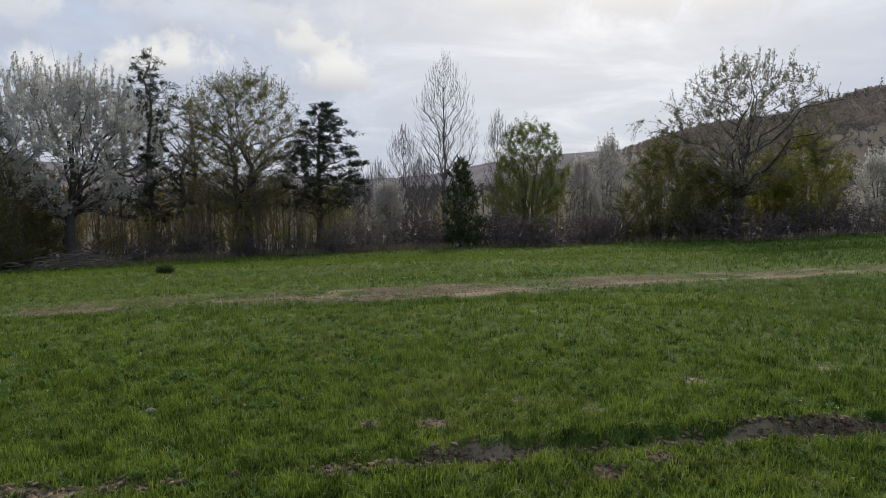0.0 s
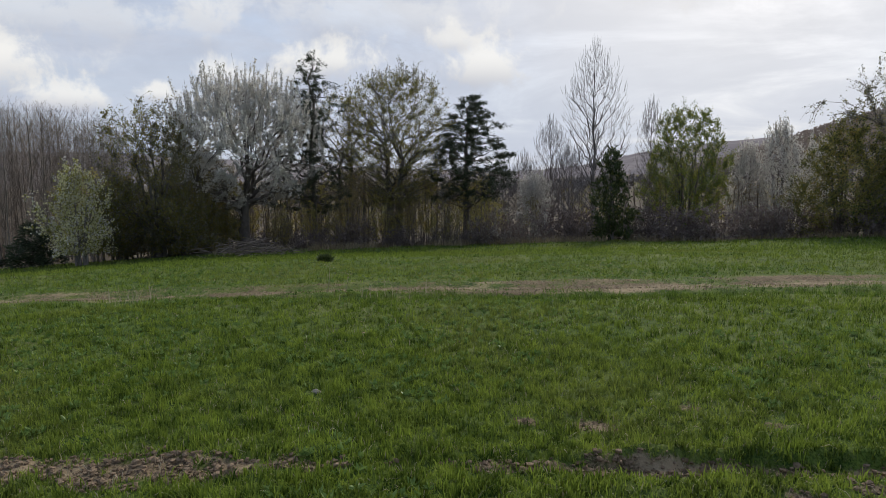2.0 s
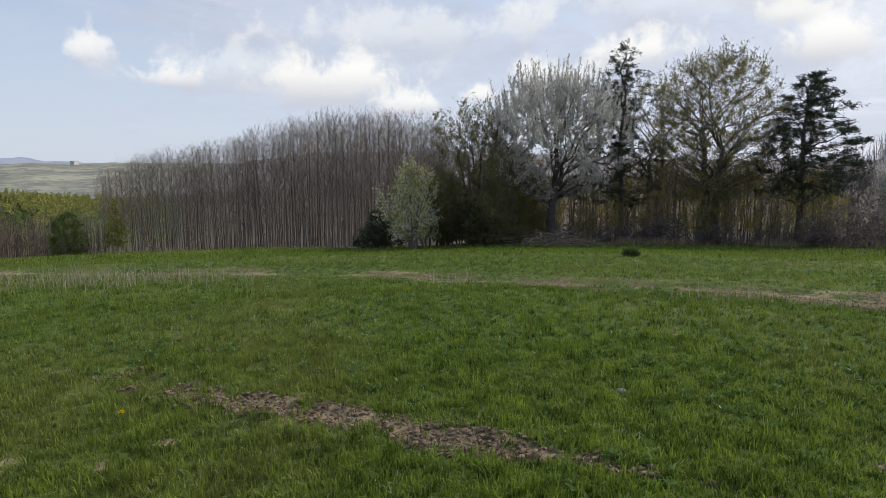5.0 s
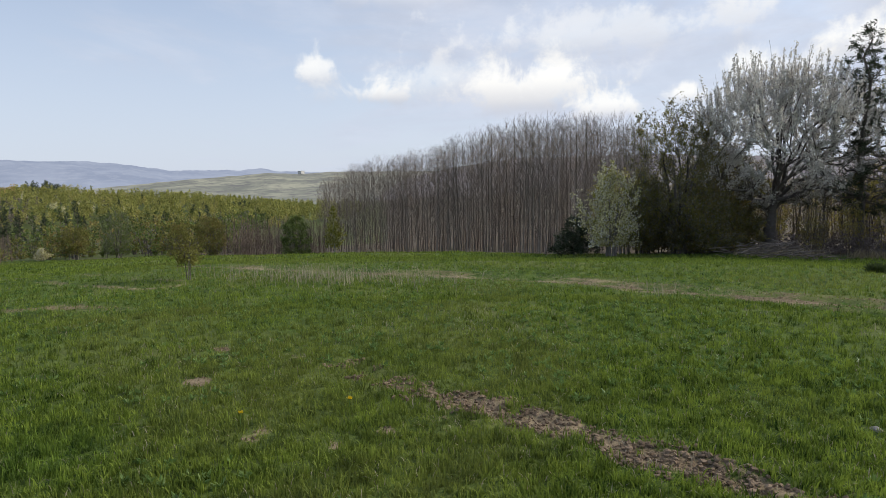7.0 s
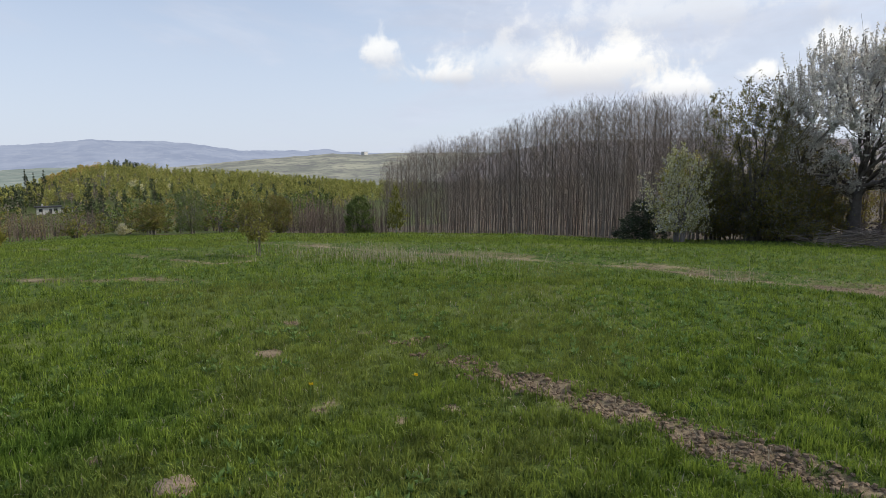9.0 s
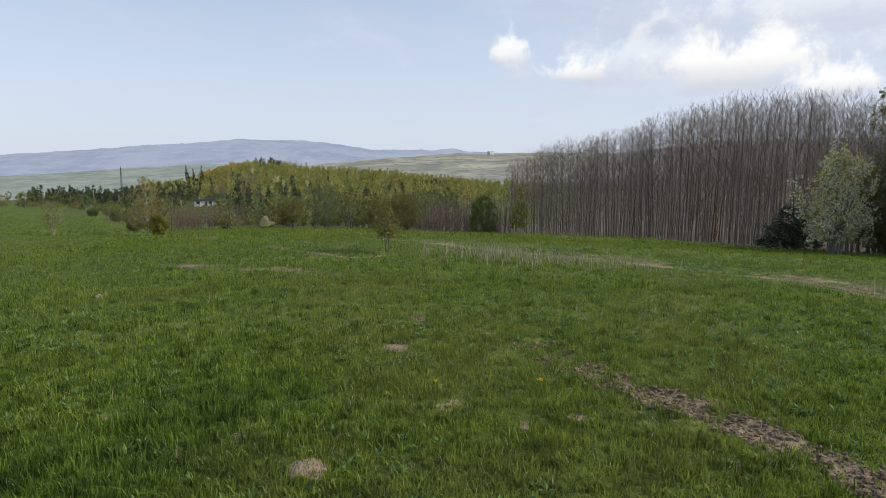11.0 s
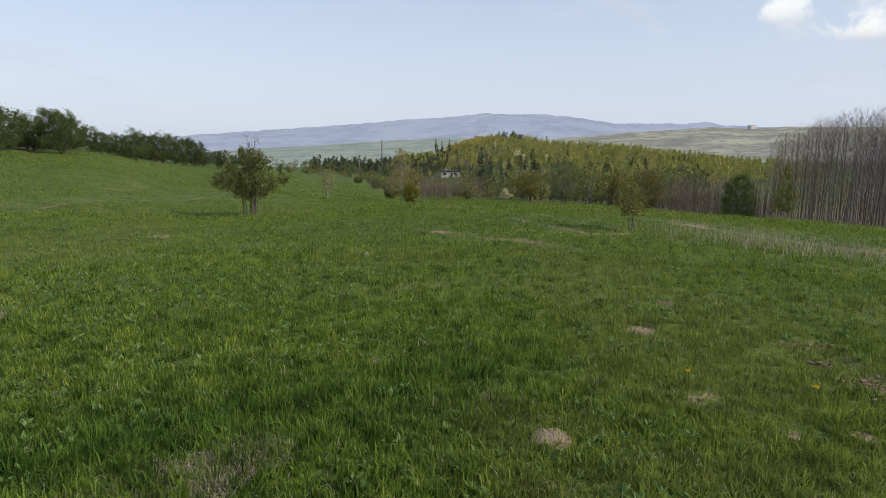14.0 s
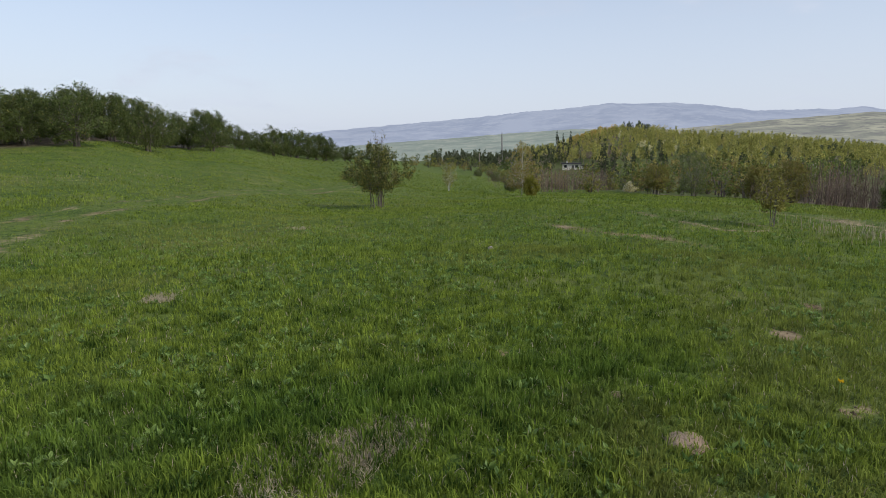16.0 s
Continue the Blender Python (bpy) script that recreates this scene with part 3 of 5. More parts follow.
# ---------- the ground: one sheet to the horizon, with its ruts and bare places ----------
RUT = [(4.6, 4.1), (3.6, 4.05), (2.6, 3.98), (1.88, 3.86), (1.22, 3.8), (0.94, 3.72), (0.44, 3.62), (0.1, 3.54), (-0.3, 3.46), (-1.1, 3.33), (-1.94, 3.1), (-2.72, 2.9), (-3.3, 2.72), (-4.16, 2.45), (-5.3, 2.1)]
TRACK = [(-18.0, 2.6), (-14.0, 4.6), (-11.3, 6.6), (-10.0, 7.4), (-9.1, 7.9), (-7.7, 8.2), (-6.5, 8.5), (-4.8, 9.0), (-3.3, 9.6), (-1.5, 9.8), (0.15, 10.4),
         (3.0, 11.5), (5.1, 11.9), (7.0, 12.2), (10.0, 12.4), (16.0, 12.6)]
TRACK_NEAR = [(-6.1, 8.2), (-2.9, 8.45), (0.1, 9.2), (2.6, 10.2), (7.9, 10.9), (14.0, 11.0)]
STREAK = [(-12.6, -2.0), (-11.4, -1.1), (-11.2, -0.2), (-10.2, 0.7)]
TRACK_WEST = [(-60, -14), (-40, -8), (-26.7, -3.5), (-20, -1.3), (-14.8, 0.4), (-13.2, 1.4)]
TRACK_SOUTH = [(-5.0, -9.0), (-8.0, -11.6), (-9.6, -12.9), (-11.4, -14.0), (-14.6, -15.5), (-21, -17.9), (-28.9, -19.7), (-43.9, -22.7)]
BARE = [(-0.06, 4.1, .13, 1.0), (-0.5, 4.06, .11, .9), (-2.13, 4.34, .07, .8), (2.13, 5.07, .18, .7), (3.4, 5.4, .22, .7), (0.94, 3.32, .1, 1.0), (0.59, 4.58, .14, .6), (1.08, 4.34, .12, .6), (1.3, 3.5, .12, .7), (-2.04, 3.1, .12, 1.2),
        (-3.85, 1.78, .08, 1.1), (-3.83, 1.42, .10, .7), (-4.3, 1.1, .11, .6), (-2.44, 6.16, .10, .7), (-5.68, .93, .13, 1.5), (-6.7, 1.35, .13, .9), (-5.93, 1.88, .10, .7),
        (-4.2, 1.0, .10, .6), (-4.06, -.28, .06, .8), (-4.58, -1.11, .08, .6)]
HAY = [(-3.15, -1.4, .17), (-2.95, -1.5, .16), (-2.68, -1.64, .26), (-5.04, -4.73, .13), (-12.0, -7.5, .2)]


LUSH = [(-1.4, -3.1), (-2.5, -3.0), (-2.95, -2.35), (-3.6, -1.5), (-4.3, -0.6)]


def off_line(x, y, line):
    """How far places lie from a broken line."""
    best = np.full(np.shape(x), 1e9)
    for (ax, ay), (bx, by) in zip(line, line[1:]):
        dx, dy = bx - ax, by - ay
        u = np.clip(((x - ax) * dx + (y - ay) * dy) / (dx * dx + dy * dy), 0, 1)
        best = np.minimum(best, np.hypot(x - ax - u * dx, y - ay - u * dy))
    return best


def fall(d, width):
    return np.clip(1 - d / width, 0, 1)


def grain(x, y, size, seed=0):
    """Uneven noise between 0 and 1, from a hashed lattice."""
    a, b = np.asarray(x, float) / size, np.asarray(y, float) / size
    i, j = np.floor(a), np.floor(b)
    u, v = ease(a - i), ease(b - j)

    def h(p, q):
        w = np.sin(p * 127.1 + q * 311.7 + seed * 74.7) * 43758.5453
        return w - np.floor(w)
    return (h(i, j) * (1 - u) + h(i + 1, j) * u) * (1 - v) + (h(i, j + 1) * (1 - u) + h(i + 1, j + 1) * u) * v


def bareness(x, y):
    """0: closed sward; 1: bare soil."""
    n = grain(x, y, .16, 5) * .6 + grain(x, y, .06, 6) * .4
    m = grain(x, y, .55, 9) * .6 + grain(x, y, .2, 3) * .4
    w = grain(x, y, 1.7, 12)
    d = off_line(x, y, RUT) + ((grain(x, y, .3, 1) - .5) * .2 + (grain(x, y, .1, 15) - .5) * .12) * np.clip(.7 - .3 * x, .45, 1)
    strong = np.interp(x, [-5.6, -5, -4.2, -2.6, -2.2, -1.6, -.6, .4, 1.2, 1.8, 5], [.4, .62, .74, .8, .75, .65, .6, .9, 1, 1, .95])
    rut = fall(d, np.interp(x, [-5.3, -4, -2.4, -1.8, 1.2, 1.8, 5], [.4, .36, .3, .17, .15, .18, .2]))
    out = np.clip(rut * 1.6, 0, 1) * strong * np.clip(1.9 * n + 1.7 * m - 1.05 + .45 * np.clip(x + .2, 0, 1), 0, 1)
    side = np.clip(1 - np.abs(x + 0.5) / 9, 0, 1)
    out = np.maximum(out, fall(off_line(x, y, TRACK) + (m - .5) * .5, .95 + .55 * side) * np.clip(1.7 * m + .9 * (w - .5) - .08 + .35 * side, 0, 1.4) * (.95 + .3 * np.cos(off_line(x, y, TRACK) * 8.5 + 2 * w)))
    out = np.maximum(out, fall(off_line(x, y, TRACK_NEAR), .35) * (.1 + .8 * m))
    out = np.maximum(out, fall(off_line(x, y, STREAK), .5) * (.2 + .9 * m))
    out = np.maximum(out, fall(np.abs(off_line(x, y, TRACK_WEST) - .55), .4) * (.05 + .95 * m))
    out = np.maximum(out, fall(np.abs(off_line(x, y, TRACK_SOUTH) - .6), .6) * (.1 + .9 * m))
    for a, b, r, k in BARE:
        out = np.maximum(out, fall(np.hypot(x - a, (y - b) * 1.2) + (n - .5) * r * 1.2, r * 1.5) * k * (.7 + n))
    return np.clip(out, 0, 1)


def lush_and_shade(x, y):
    """0: common sward; 1: rank blue-green grass, which also stands in for shade on the right."""
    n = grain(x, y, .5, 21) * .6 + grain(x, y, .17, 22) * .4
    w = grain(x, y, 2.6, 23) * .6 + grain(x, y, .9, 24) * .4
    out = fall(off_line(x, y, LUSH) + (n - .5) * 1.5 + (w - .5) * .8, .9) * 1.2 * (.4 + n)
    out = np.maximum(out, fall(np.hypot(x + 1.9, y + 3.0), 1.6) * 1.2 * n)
    # near track: taller grass, the rut's shadow darkened into its tone
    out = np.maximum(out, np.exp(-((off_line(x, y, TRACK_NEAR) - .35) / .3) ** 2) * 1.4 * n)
    # right-hand side: shade and fall-off at the picture's edge, put into the grass tone
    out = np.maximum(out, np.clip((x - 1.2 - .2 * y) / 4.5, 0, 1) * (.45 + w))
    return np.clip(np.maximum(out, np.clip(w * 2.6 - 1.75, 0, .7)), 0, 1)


def dents(x, y):
    """How far the wheels have pressed the soil in, and thrown it up beside."""
    d = off_line(x, y, RUT)
    way = np.array(RUT[::-1])
    beyond = d * np.sign(y - np.interp(x, way[:, 0], way[:, 1])) + (grain(x, y, .23, 14) - .5) * .1
    strong = 0.1 + 0.9 * np.clip(x / 0.5 + .6, 0, 1)
    rough = (grain(x, y, .13, 2) * .6 + grain(x, y, .06, 8) * .4 - .5) * .05 * fall(d, .42)
    out = -0.06 * strong * np.exp(-((d + (grain(x, y, .11, 17) - .5) * .08) / 0.1) ** 4) + 0.045 * strong * np.exp(-((beyond - 0.17) / 0.07) ** 2) + 0.025 * strong * np.exp(-((beyond + 0.25) / 0.1) ** 2) + rough
    out = out - 0.09 * np.exp(-(off_line(x, y, TRACK_NEAR) / 0.22) ** 2)
    t = off_line(x, y, TRACK)
    return out - 0.05 * np.exp(-((t - 0.1) / 0.25) ** 2)


def make_ground():
    rings = np.concatenate([[0.002], np.linspace(0.25, 1.8, 6), np.geomspace(2.0, 18, 210), np.geomspace(18.3, 160, 90), np.geomspace(164, 4900, 60)])
    rays = radians(1) * np.concatenate([np.arange(-44, 150, 0.5), np.arange(150, 316, 3.0)])
    n, k = len(rings), len(rays)
    r, a = np.meshgrid(rings, rays, indexing="ij")
    x, y = -np.sin(a) * r, np.cos(a) * r
    z = height(x, y)
    inner = r < 60
    z[inner] += dents(x[inner], y[inner])
    z += 0.012 * lumps(x, y, 0.22, 4) * (r < 25)
    v = np.stack([x, y, z], -1).reshape(-1, 3)
    i, j = np.meshgrid(np.arange(n - 1), np.arange(k), indexing="ij")
    j2 = (j + 1) % k
    q = np.stack([i * k + j, (i + 1) * k + j, (i + 1) * k + j2, i * k + j2], -1).reshape(-1, 4)[:, ::-1]
    me = solid("ground", v, q, GROUND, True)
    bare = np.zeros(n * k)
    flat = (r < 80).ravel()
    bare[flat] = bareness(x.ravel()[flat], y.ravel()[flat])
    az = np.degrees(a).ravel()
    rr = r.ravel()
    edge = np.interp(az, [-44, -26, -5, 15, 30, 40, 48, 60, 70, 78, 85, 95, 102, 110, 118, 128, 140, 150], [30, 29, 28.5, 28, 26, 26.5, 33, 44, 54, 60, 84, 108, 420, 420, 420, 90, 52, 46])
    wood = np.clip((rr - edge) / 2.0, 0, 1) * np.where((az > 64) & (rr > 100), .3, 1)
    for key, values in (("bare", bare), ("wood", wood)):
        at = me.attributes.new(key, "FLOAT", "POINT")
        at.data.foreach_set("value", values.astype(np.float32))
    return tagged(new("ground", me), "sloping spring meadow with worn wheel tracks and bare soil", "ground", kind="structure")


make_ground()


def ridge(name, line, near, far, foot, material, label, rough):
    """A far ridge between two ranges: line holds bearing and height of its crest over the eye's level, in degrees."""
    az = np.arange(line[0][0], line[-1][0] + 0.01, 0.25)
    el = np.interp(az, [p[0] for p in line], [p[1] for p in line])
    el = el + rough * (lumps(az, az * 0.3, 1.1, 1) + 0.5 * lumps(az, az * 0.2, 0.35, 2))
    rows = []
    for u in np.linspace(0, 1, 9):
        r = near + (far - near) * u
        z = foot + (1.6 + far * np.tan(np.radians(el)) - foot) * u ** 0.8 + rough * 12 * lumps(az + 7 * u, az * 0.5 - 5 * u, 1.7, 3) * u * (1 - u) * 4
        rows.append(np.stack([-np.sin(np.radians(az)) * r, np.cos(np.radians(az)) * r, z], -1))
    n, k = len(rows), len(az)
    i, j = np.meshgrid(np.arange(n - 1), np.arange(k - 1), indexing="ij")
    q = np.stack([i * k + j, i * k + j + 1, (i + 1) * k + j + 1, (i + 1) * k + j], -1).reshape(-1, 4)
    return tagged(new(name, solid(name, np.concatenate(rows), q[:, ::-1], material, True)), label, "hills", kind="structure")


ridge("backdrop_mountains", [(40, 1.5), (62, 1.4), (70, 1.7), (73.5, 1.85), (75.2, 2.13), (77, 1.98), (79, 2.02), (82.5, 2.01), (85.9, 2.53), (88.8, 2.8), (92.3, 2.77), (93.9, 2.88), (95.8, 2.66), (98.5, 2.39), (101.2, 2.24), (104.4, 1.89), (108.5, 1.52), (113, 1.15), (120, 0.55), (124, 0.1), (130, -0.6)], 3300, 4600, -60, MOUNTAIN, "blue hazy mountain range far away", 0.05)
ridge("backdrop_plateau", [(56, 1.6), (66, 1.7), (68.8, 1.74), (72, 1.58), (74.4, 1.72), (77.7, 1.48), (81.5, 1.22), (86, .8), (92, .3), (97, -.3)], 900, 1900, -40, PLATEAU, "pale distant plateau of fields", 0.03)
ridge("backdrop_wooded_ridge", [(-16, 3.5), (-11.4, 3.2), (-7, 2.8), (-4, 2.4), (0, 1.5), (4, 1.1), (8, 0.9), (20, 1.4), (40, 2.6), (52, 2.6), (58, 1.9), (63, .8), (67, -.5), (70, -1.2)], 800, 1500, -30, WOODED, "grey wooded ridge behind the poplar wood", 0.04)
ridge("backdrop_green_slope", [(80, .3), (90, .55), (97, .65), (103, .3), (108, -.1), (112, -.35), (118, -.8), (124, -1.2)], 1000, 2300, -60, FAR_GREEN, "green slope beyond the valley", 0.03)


# ---------- trees and shrubs ----------
# shape: outline of the crown from its foot to its top; count: limbs, branches, twigs; leaf: material, share of twigs, per twig, spread, size, length
DOME = [(.12, .35), (.25, .8), (.45, 1), (.68, .95), (.86, .7), (.96, .4), (1, .15)]
KINDS = {
    "cherry": dict(plume=(560, .95), bow=.26, tall=8, girth=.32, bark=BARK, fork=.30, clear=.2, slope=.95, count=(18, 120, 1900), reach=.8, whip=1.1, lump=.35, inner=.2, skew=(.12, 0),
                   shape=[(.24, .4), (.33, .8), (.48, 1), (.66, 1), (.82, .88), (1, .5)], leaf=[(BLOSSOM, .62, 50, .03, .06, 1.1), (BLOSSOM, .5, 16, .03, .055, 1.1)], twig=BARK),
    "plum": dict(plume=(140, .45), bow=.28, tall=8, girth=.19, bark=BARK, stems=2, foot=.12, fan=.08, fork=.42, clear=.2, slope=.8, count=(20, 150, 1500), reach=1.0, whip=.45, lump=.35, inner=.3, skew=(.05, 0),
                 shape=[(.25, .3), (.4, .8), (.6, 1), (.75, .9), (.9, .55), (1, .25)], leaf=[(BUDS, .85, 11, .04, .052, 1.2), (LEAF_OLIVE, .6, 9, .05, .052, 1.3)]),
    "oak": dict(plume=(200, .4), bow=.28, tall=8, girth=.25, bark=BARK, stems=2, foot=.25, fan=.14, fork=.5, clear=.22, slope=.7, count=(22, 260, 3400), reach=1.1, whip=.45, inner=.05, lump=.14,
                shape=[(.2, .45), (.32, .8), (.5, 1), (.72, .97), (.88, .75), (1, .45)], leaf=[(LEAF_OLIVE, .8, 8, .07, .046, 1.4), (LEAF_RUST, .4, 5, .06, .045, 1.3), (LEAF_YELLOW, .1, 4, .06, .045, 1.3), (BUDS, .5, 4, .04, .04, 1.2)]),
    "bare_poplar": dict(bow=.1, plume=(200, .6), tall=11, girth=.10, bark=TWIG, fork=.96, clear=.1, taper=.12, slope=1.7, count=(50, 280, 1500), reach=1.3, whip=.8, rise=.6, lump=.15, fine=.005, round=False, inner=.1,
                        shape=[(.12, .35), (.3, .8), (.5, 1), (.7, .9), (.88, .55), (1, .12)], leaf=[]),
    "wood_poplar": dict(limb=.3, bow=.05, steps=2, crook=.0015, twig=TWIG_WOOD, tall=9, girth=.041, bark=BARK_PALE, fork=.92, clear=.12, taper=.25, slope=1.9, count=(17, 76, 440), reach=1.2, whip=.8, rise=.6, lump=.25, fine=.005, round=False, inner=.1,
                        shape=[(.12, .2), (.3, .5), (.55, .9), (.75, 1), (.9, .8), (1, .35)], leaf=[]),
    "brown_sapling": dict(bow=.14, steps=2, tall=4.5, girth=.03, bark=BARK_RED, stems=7, foot=.6, fan=.3, fork=.9, clear=.2, taper=.3, slope=1.6, count=(9, 34, 170), reach=.7, whip=.5, fine=.0045, inner=.1,
                          shape=[(.12, .7), (.4, 1), (.7, .9), (1, .5)], leaf=[]),
    "pine": dict(tall=9, girth=.15, bark=BARK, fork=.97, clear=.12, taper=.2, slope=.35, count=(34, 130, 560), reach=.6, whip=.9, rise=.05, lump=.8, bow=.2, round=False, inner=.3,
                 shape=[(.16, .6), (.3, 1), (.44, .7), (.56, .5), (.68, .72), (.8, .5), (.9, .4), (1, .14)], tuft=.1, leaf=[(NEEDLES, .92, 44, .045, .027, 4.2)]),
    "broad_pine": dict(tall=7, girth=.17, bark=BARK, fork=.95, clear=.15, taper=.25, slope=.22, count=(38, 220, 980), reach=.6, whip=.8, rise=.05, lump=.5, bow=.2, round=False, inner=.4, skew=(.15, 0),
                       shape=[(.28, .75), (.42, 1), (.52, .8), (.62, .85), (.74, .6), (.86, .46), (1, .16)], tuft=.1, leaf=[(NEEDLES, .95, 42, .045, .028, 4.4)]),
    "juniper": dict(tall=4, girth=.06, bark=BARK, stems=3, foot=.1, fan=.1, fork=.9, clear=.05, slope=1.6, count=(22, 90, 420), reach=.5, whip=.8, lump=.4, round=False, inner=.4,
                    shape=[(.04, .8), (.3, 1), (.6, .85), (.85, .5), (1, .18)], leaf=[(LEAF_DARK, .9, 14, .05, .06, 2.4), (LEAF_OLIVE, .3, 5, .05, .05, 2.2)]),
    "willow": dict(bow=.2, tall=6, girth=.07, bark=BARK, stems=7, foot=.14, fan=.3, lump=.12, fork=.6, clear=.15, slope=1.3, count=(22, 140, 2000), reach=.8, whip=.8, inner=.25,
                   shape=[(.06, .5), (.22, .95), (.45, 1), (.7, .95), (.88, .7), (1, .35)], leaf=[(LEAF_GREEN, .85, 14, .06, .05, 1.6), (LEAF_YELLOW, .6, 10, .06, .05, 1.4)]),
    "yellow_bush": dict(tall=4, lump=.35, girth=.045, bark=TWIG, stems=7, foot=.2, fan=.35, fork=.55, clear=.12, slope=1.2, count=(18, 90, 900), reach=.8, whip=.7, inner=.25,
                        shape=[(.1, .5), (.35, .95), (.6, 1), (.85, .7), (1, .3)], leaf=[(LEAF_YELLOW, .85, 10, .07, .075, 1.4), (LEAF_OLIVE, .6, 6, .07, .07, 1.4)]),
    "olive_bush": dict(tall=4, girth=.05, bark=BARK, stems=7, foot=.2, fan=.4, fork=.5, clear=.1, slope=.9, count=(18, 100, 1200), reach=.8, whip=.4, inner=.2, lump=.32,
                       shape=[(.03, .7), (.25, 1), (.55, 1), (.8, .75), (1, .3)], leaf=[(LEAF_OLIVE, .9, 16, .07, .052, 1.4), (LEAF_RUST, .35, 7, .07, .05, 1.4), (LEAF_DARK, .5, 10, .07, .055, 1.4)]),
    "dark_tree": dict(tall=6, girth=.08, bark=BARK, stems=5, foot=.15, fan=.35, fork=.6, clear=.12, slope=1.0, count=(22, 150, 1900), reach=.9, whip=.6, inner=.2, lump=.3,
                      shape=[(.06, .7), (.3, 1), (.55, 1), (.75, .9), (.9, .65), (1, .35)], leaf=[(LEAF_OLIVE, .5, 5, .06, .05, 1.3), (LEAF_RUST, .5, 5, .07, .05, 1.3), (LEAF_OLIVE, .6, 8, .07, .05, 1.3), (BUDS, .6, 6, .05, .05, 1.2)]),
    "white_tree": dict(bow=.2, plume=(140, .6), tall=5, girth=.05, bark=BARK, stems=4, foot=.12, fan=.3, fork=.7, clear=.12, slope=1.6, count=(14, 90, 800), reach=.8, whip=1.0, inner=.15,
                       shape=[(.12, .55), (.35, 1), (.65, .9), (.85, .65), (1, .35)], leaf=[(BLOSSOM, .92, 17, .035, .06, 1.1)]),
    "cream_bush": dict(plume=(60, .35), tall=3.5, girth=.04, bark=TWIG, stems=7, foot=.18, fan=.35, fork=.6, clear=.1, slope=1.3, count=(16, 90, 700), reach=.6, whip=.8, inner=.25, lump=.5,
                       shape=[(.1, .55), (.3, 1), (.5, .95), (.75, .65), (1, .25)], leaf=[(BLOSSOM_CREAM, .7, 12, .04, .062, 1.2), (BLOSSOM, .4, 10, .04, .06, 1.1), (LEAF_YELLOW, .7, 6, .05, .055, 1.3)]),
    "thicket": dict(bow=.22, tall=3.6, girth=.026, bark=BARK, twig=TWIG, stems=6, foot=.6, fan=.4, fork=.85, clear=.15, slope=1.3, count=(8, 36, 260), reach=.7, whip=.5, fine=.005, inner=.1,
                    shape=[(.1, .7), (.35, 1), (.7, .9), (1, .5)], leaf=[(LEAF_SCRUB, .6, 8, .06, .052, 1.4), (LEAF_RUST, .4, 6, .06, .05, 1.3), (LEAF_YELLOW, .25, 5, .06, .05, 1.3)]),
    "bare_thicket": dict(bow=.22, tall=3.6, girth=.026, bark=BARK, twig=TWIG_WOOD, stems=7, foot=.6, fan=.4, fork=.9, clear=.12, slope=1.4, count=(9, 40, 320), reach=.7, whip=.6, fine=.005, inner=.1,
                         shape=[(.08, .7), (.4, 1), (.7, .9), (1, .5)], leaf=[(LEAF_RUST, .4, 5, .06, .05, 1.3), (LEAF_OLIVE, .2, 5, .06, .05, 1.3)]),
    "thorn": dict(tall=1.6, girth=.016, bark=BARK_RED, stems=8, foot=.4, fan=.5, fork=.7, clear=.1, slope=.8, count=(10, 30, 130), reach=.5, whip=.4, fine=.004, inner=.2, lump=.35,
                  shape=[(.02, .8), (.3, 1), (.65, .95), (.9, .6), (1, .3)], leaf=[(LEAF_PURPLE, .95, 5, .05, 0.081, 1.4)]),
    "blackthorn": dict(tall=1.7, girth=.016, bark=BARK_RED, stems=8, foot=.4, fan=.5, fork=.7, clear=.1, slope=.8, count=(10, 30, 150), reach=.5, whip=.4, fine=.004, inner=.2, lump=.35,
                       shape=[(.02, .8), (.3, 1), (.65, .95), (.9, .6), (1, .3)], leaf=[(LEAF_PURPLE, .8, 4, .05, 0.074, 1.4), (BUDS, .9, 7, .03, 0.061, 1.1)]),
    "hawthorn": dict(tall=4.4, girth=.07, bark=BARK, stems=4, foot=.12, fan=.4, fork=.5, clear=.1, slope=.8, count=(12, 44, 260), reach=.9, whip=.45, inner=.3, lump=.3,
                     shape=[(.08, .6), (.22, .95), (.5, 1), (.75, .9), (.92, .62), (1, .35)], leaf=[(LEAF_HAW, 1, 22, .13, .1, 1.35), (LEAF_OLIVE, .25, 6, .12, .09, 1.3)]),
    "rose_bush": dict(tall=3, girth=.019, bark=BARK, stems=11, foot=.2, fan=.45, fork=.6, clear=.22, slope=1.2, count=(18, 80, 620), reach=.5, whip=.7, fine=.004, inner=.2, lump=.4,
                      shape=[(.24, .35), (.36, .85), (.52, 1), (.68, .9), (.85, .6), (1, .25)], leaf=[(LEAF_OLIVE, .9, 10, .05, .048, 1.3), (LEAF_HAW, .8, 10, .05, .048, 1.3), (LEAF_YELLOW, .15, 4, .05, .042, 1.3)]),
    "young_birch": dict(tall=5, girth=.05, bark=BARK_BIRCH, fork=.97, clear=.2, taper=.2, slope=1.0, count=(20, 60, 300), reach=.6, whip=.1, round=False, inner=.1, lump=.3, fine=.005,
                        shape=[(.15, .5), (.35, 1), (.6, .85), (.85, .45), (1, .1)], leaf=[(LEAF_YELLOW, .9, 8, .07, 0.088, 1.3), (LEAF_OLIVE, .5, 4, .08, 0.081, 1.3)]),
    "thin_sapling": dict(tall=1.4, girth=.011, bark=BARK, stems=4, foot=.15, fan=.3, fork=.8, clear=.15, slope=1.4, count=(8, 26, 120), reach=.35, whip=.6, fine=.003, inner=.1,
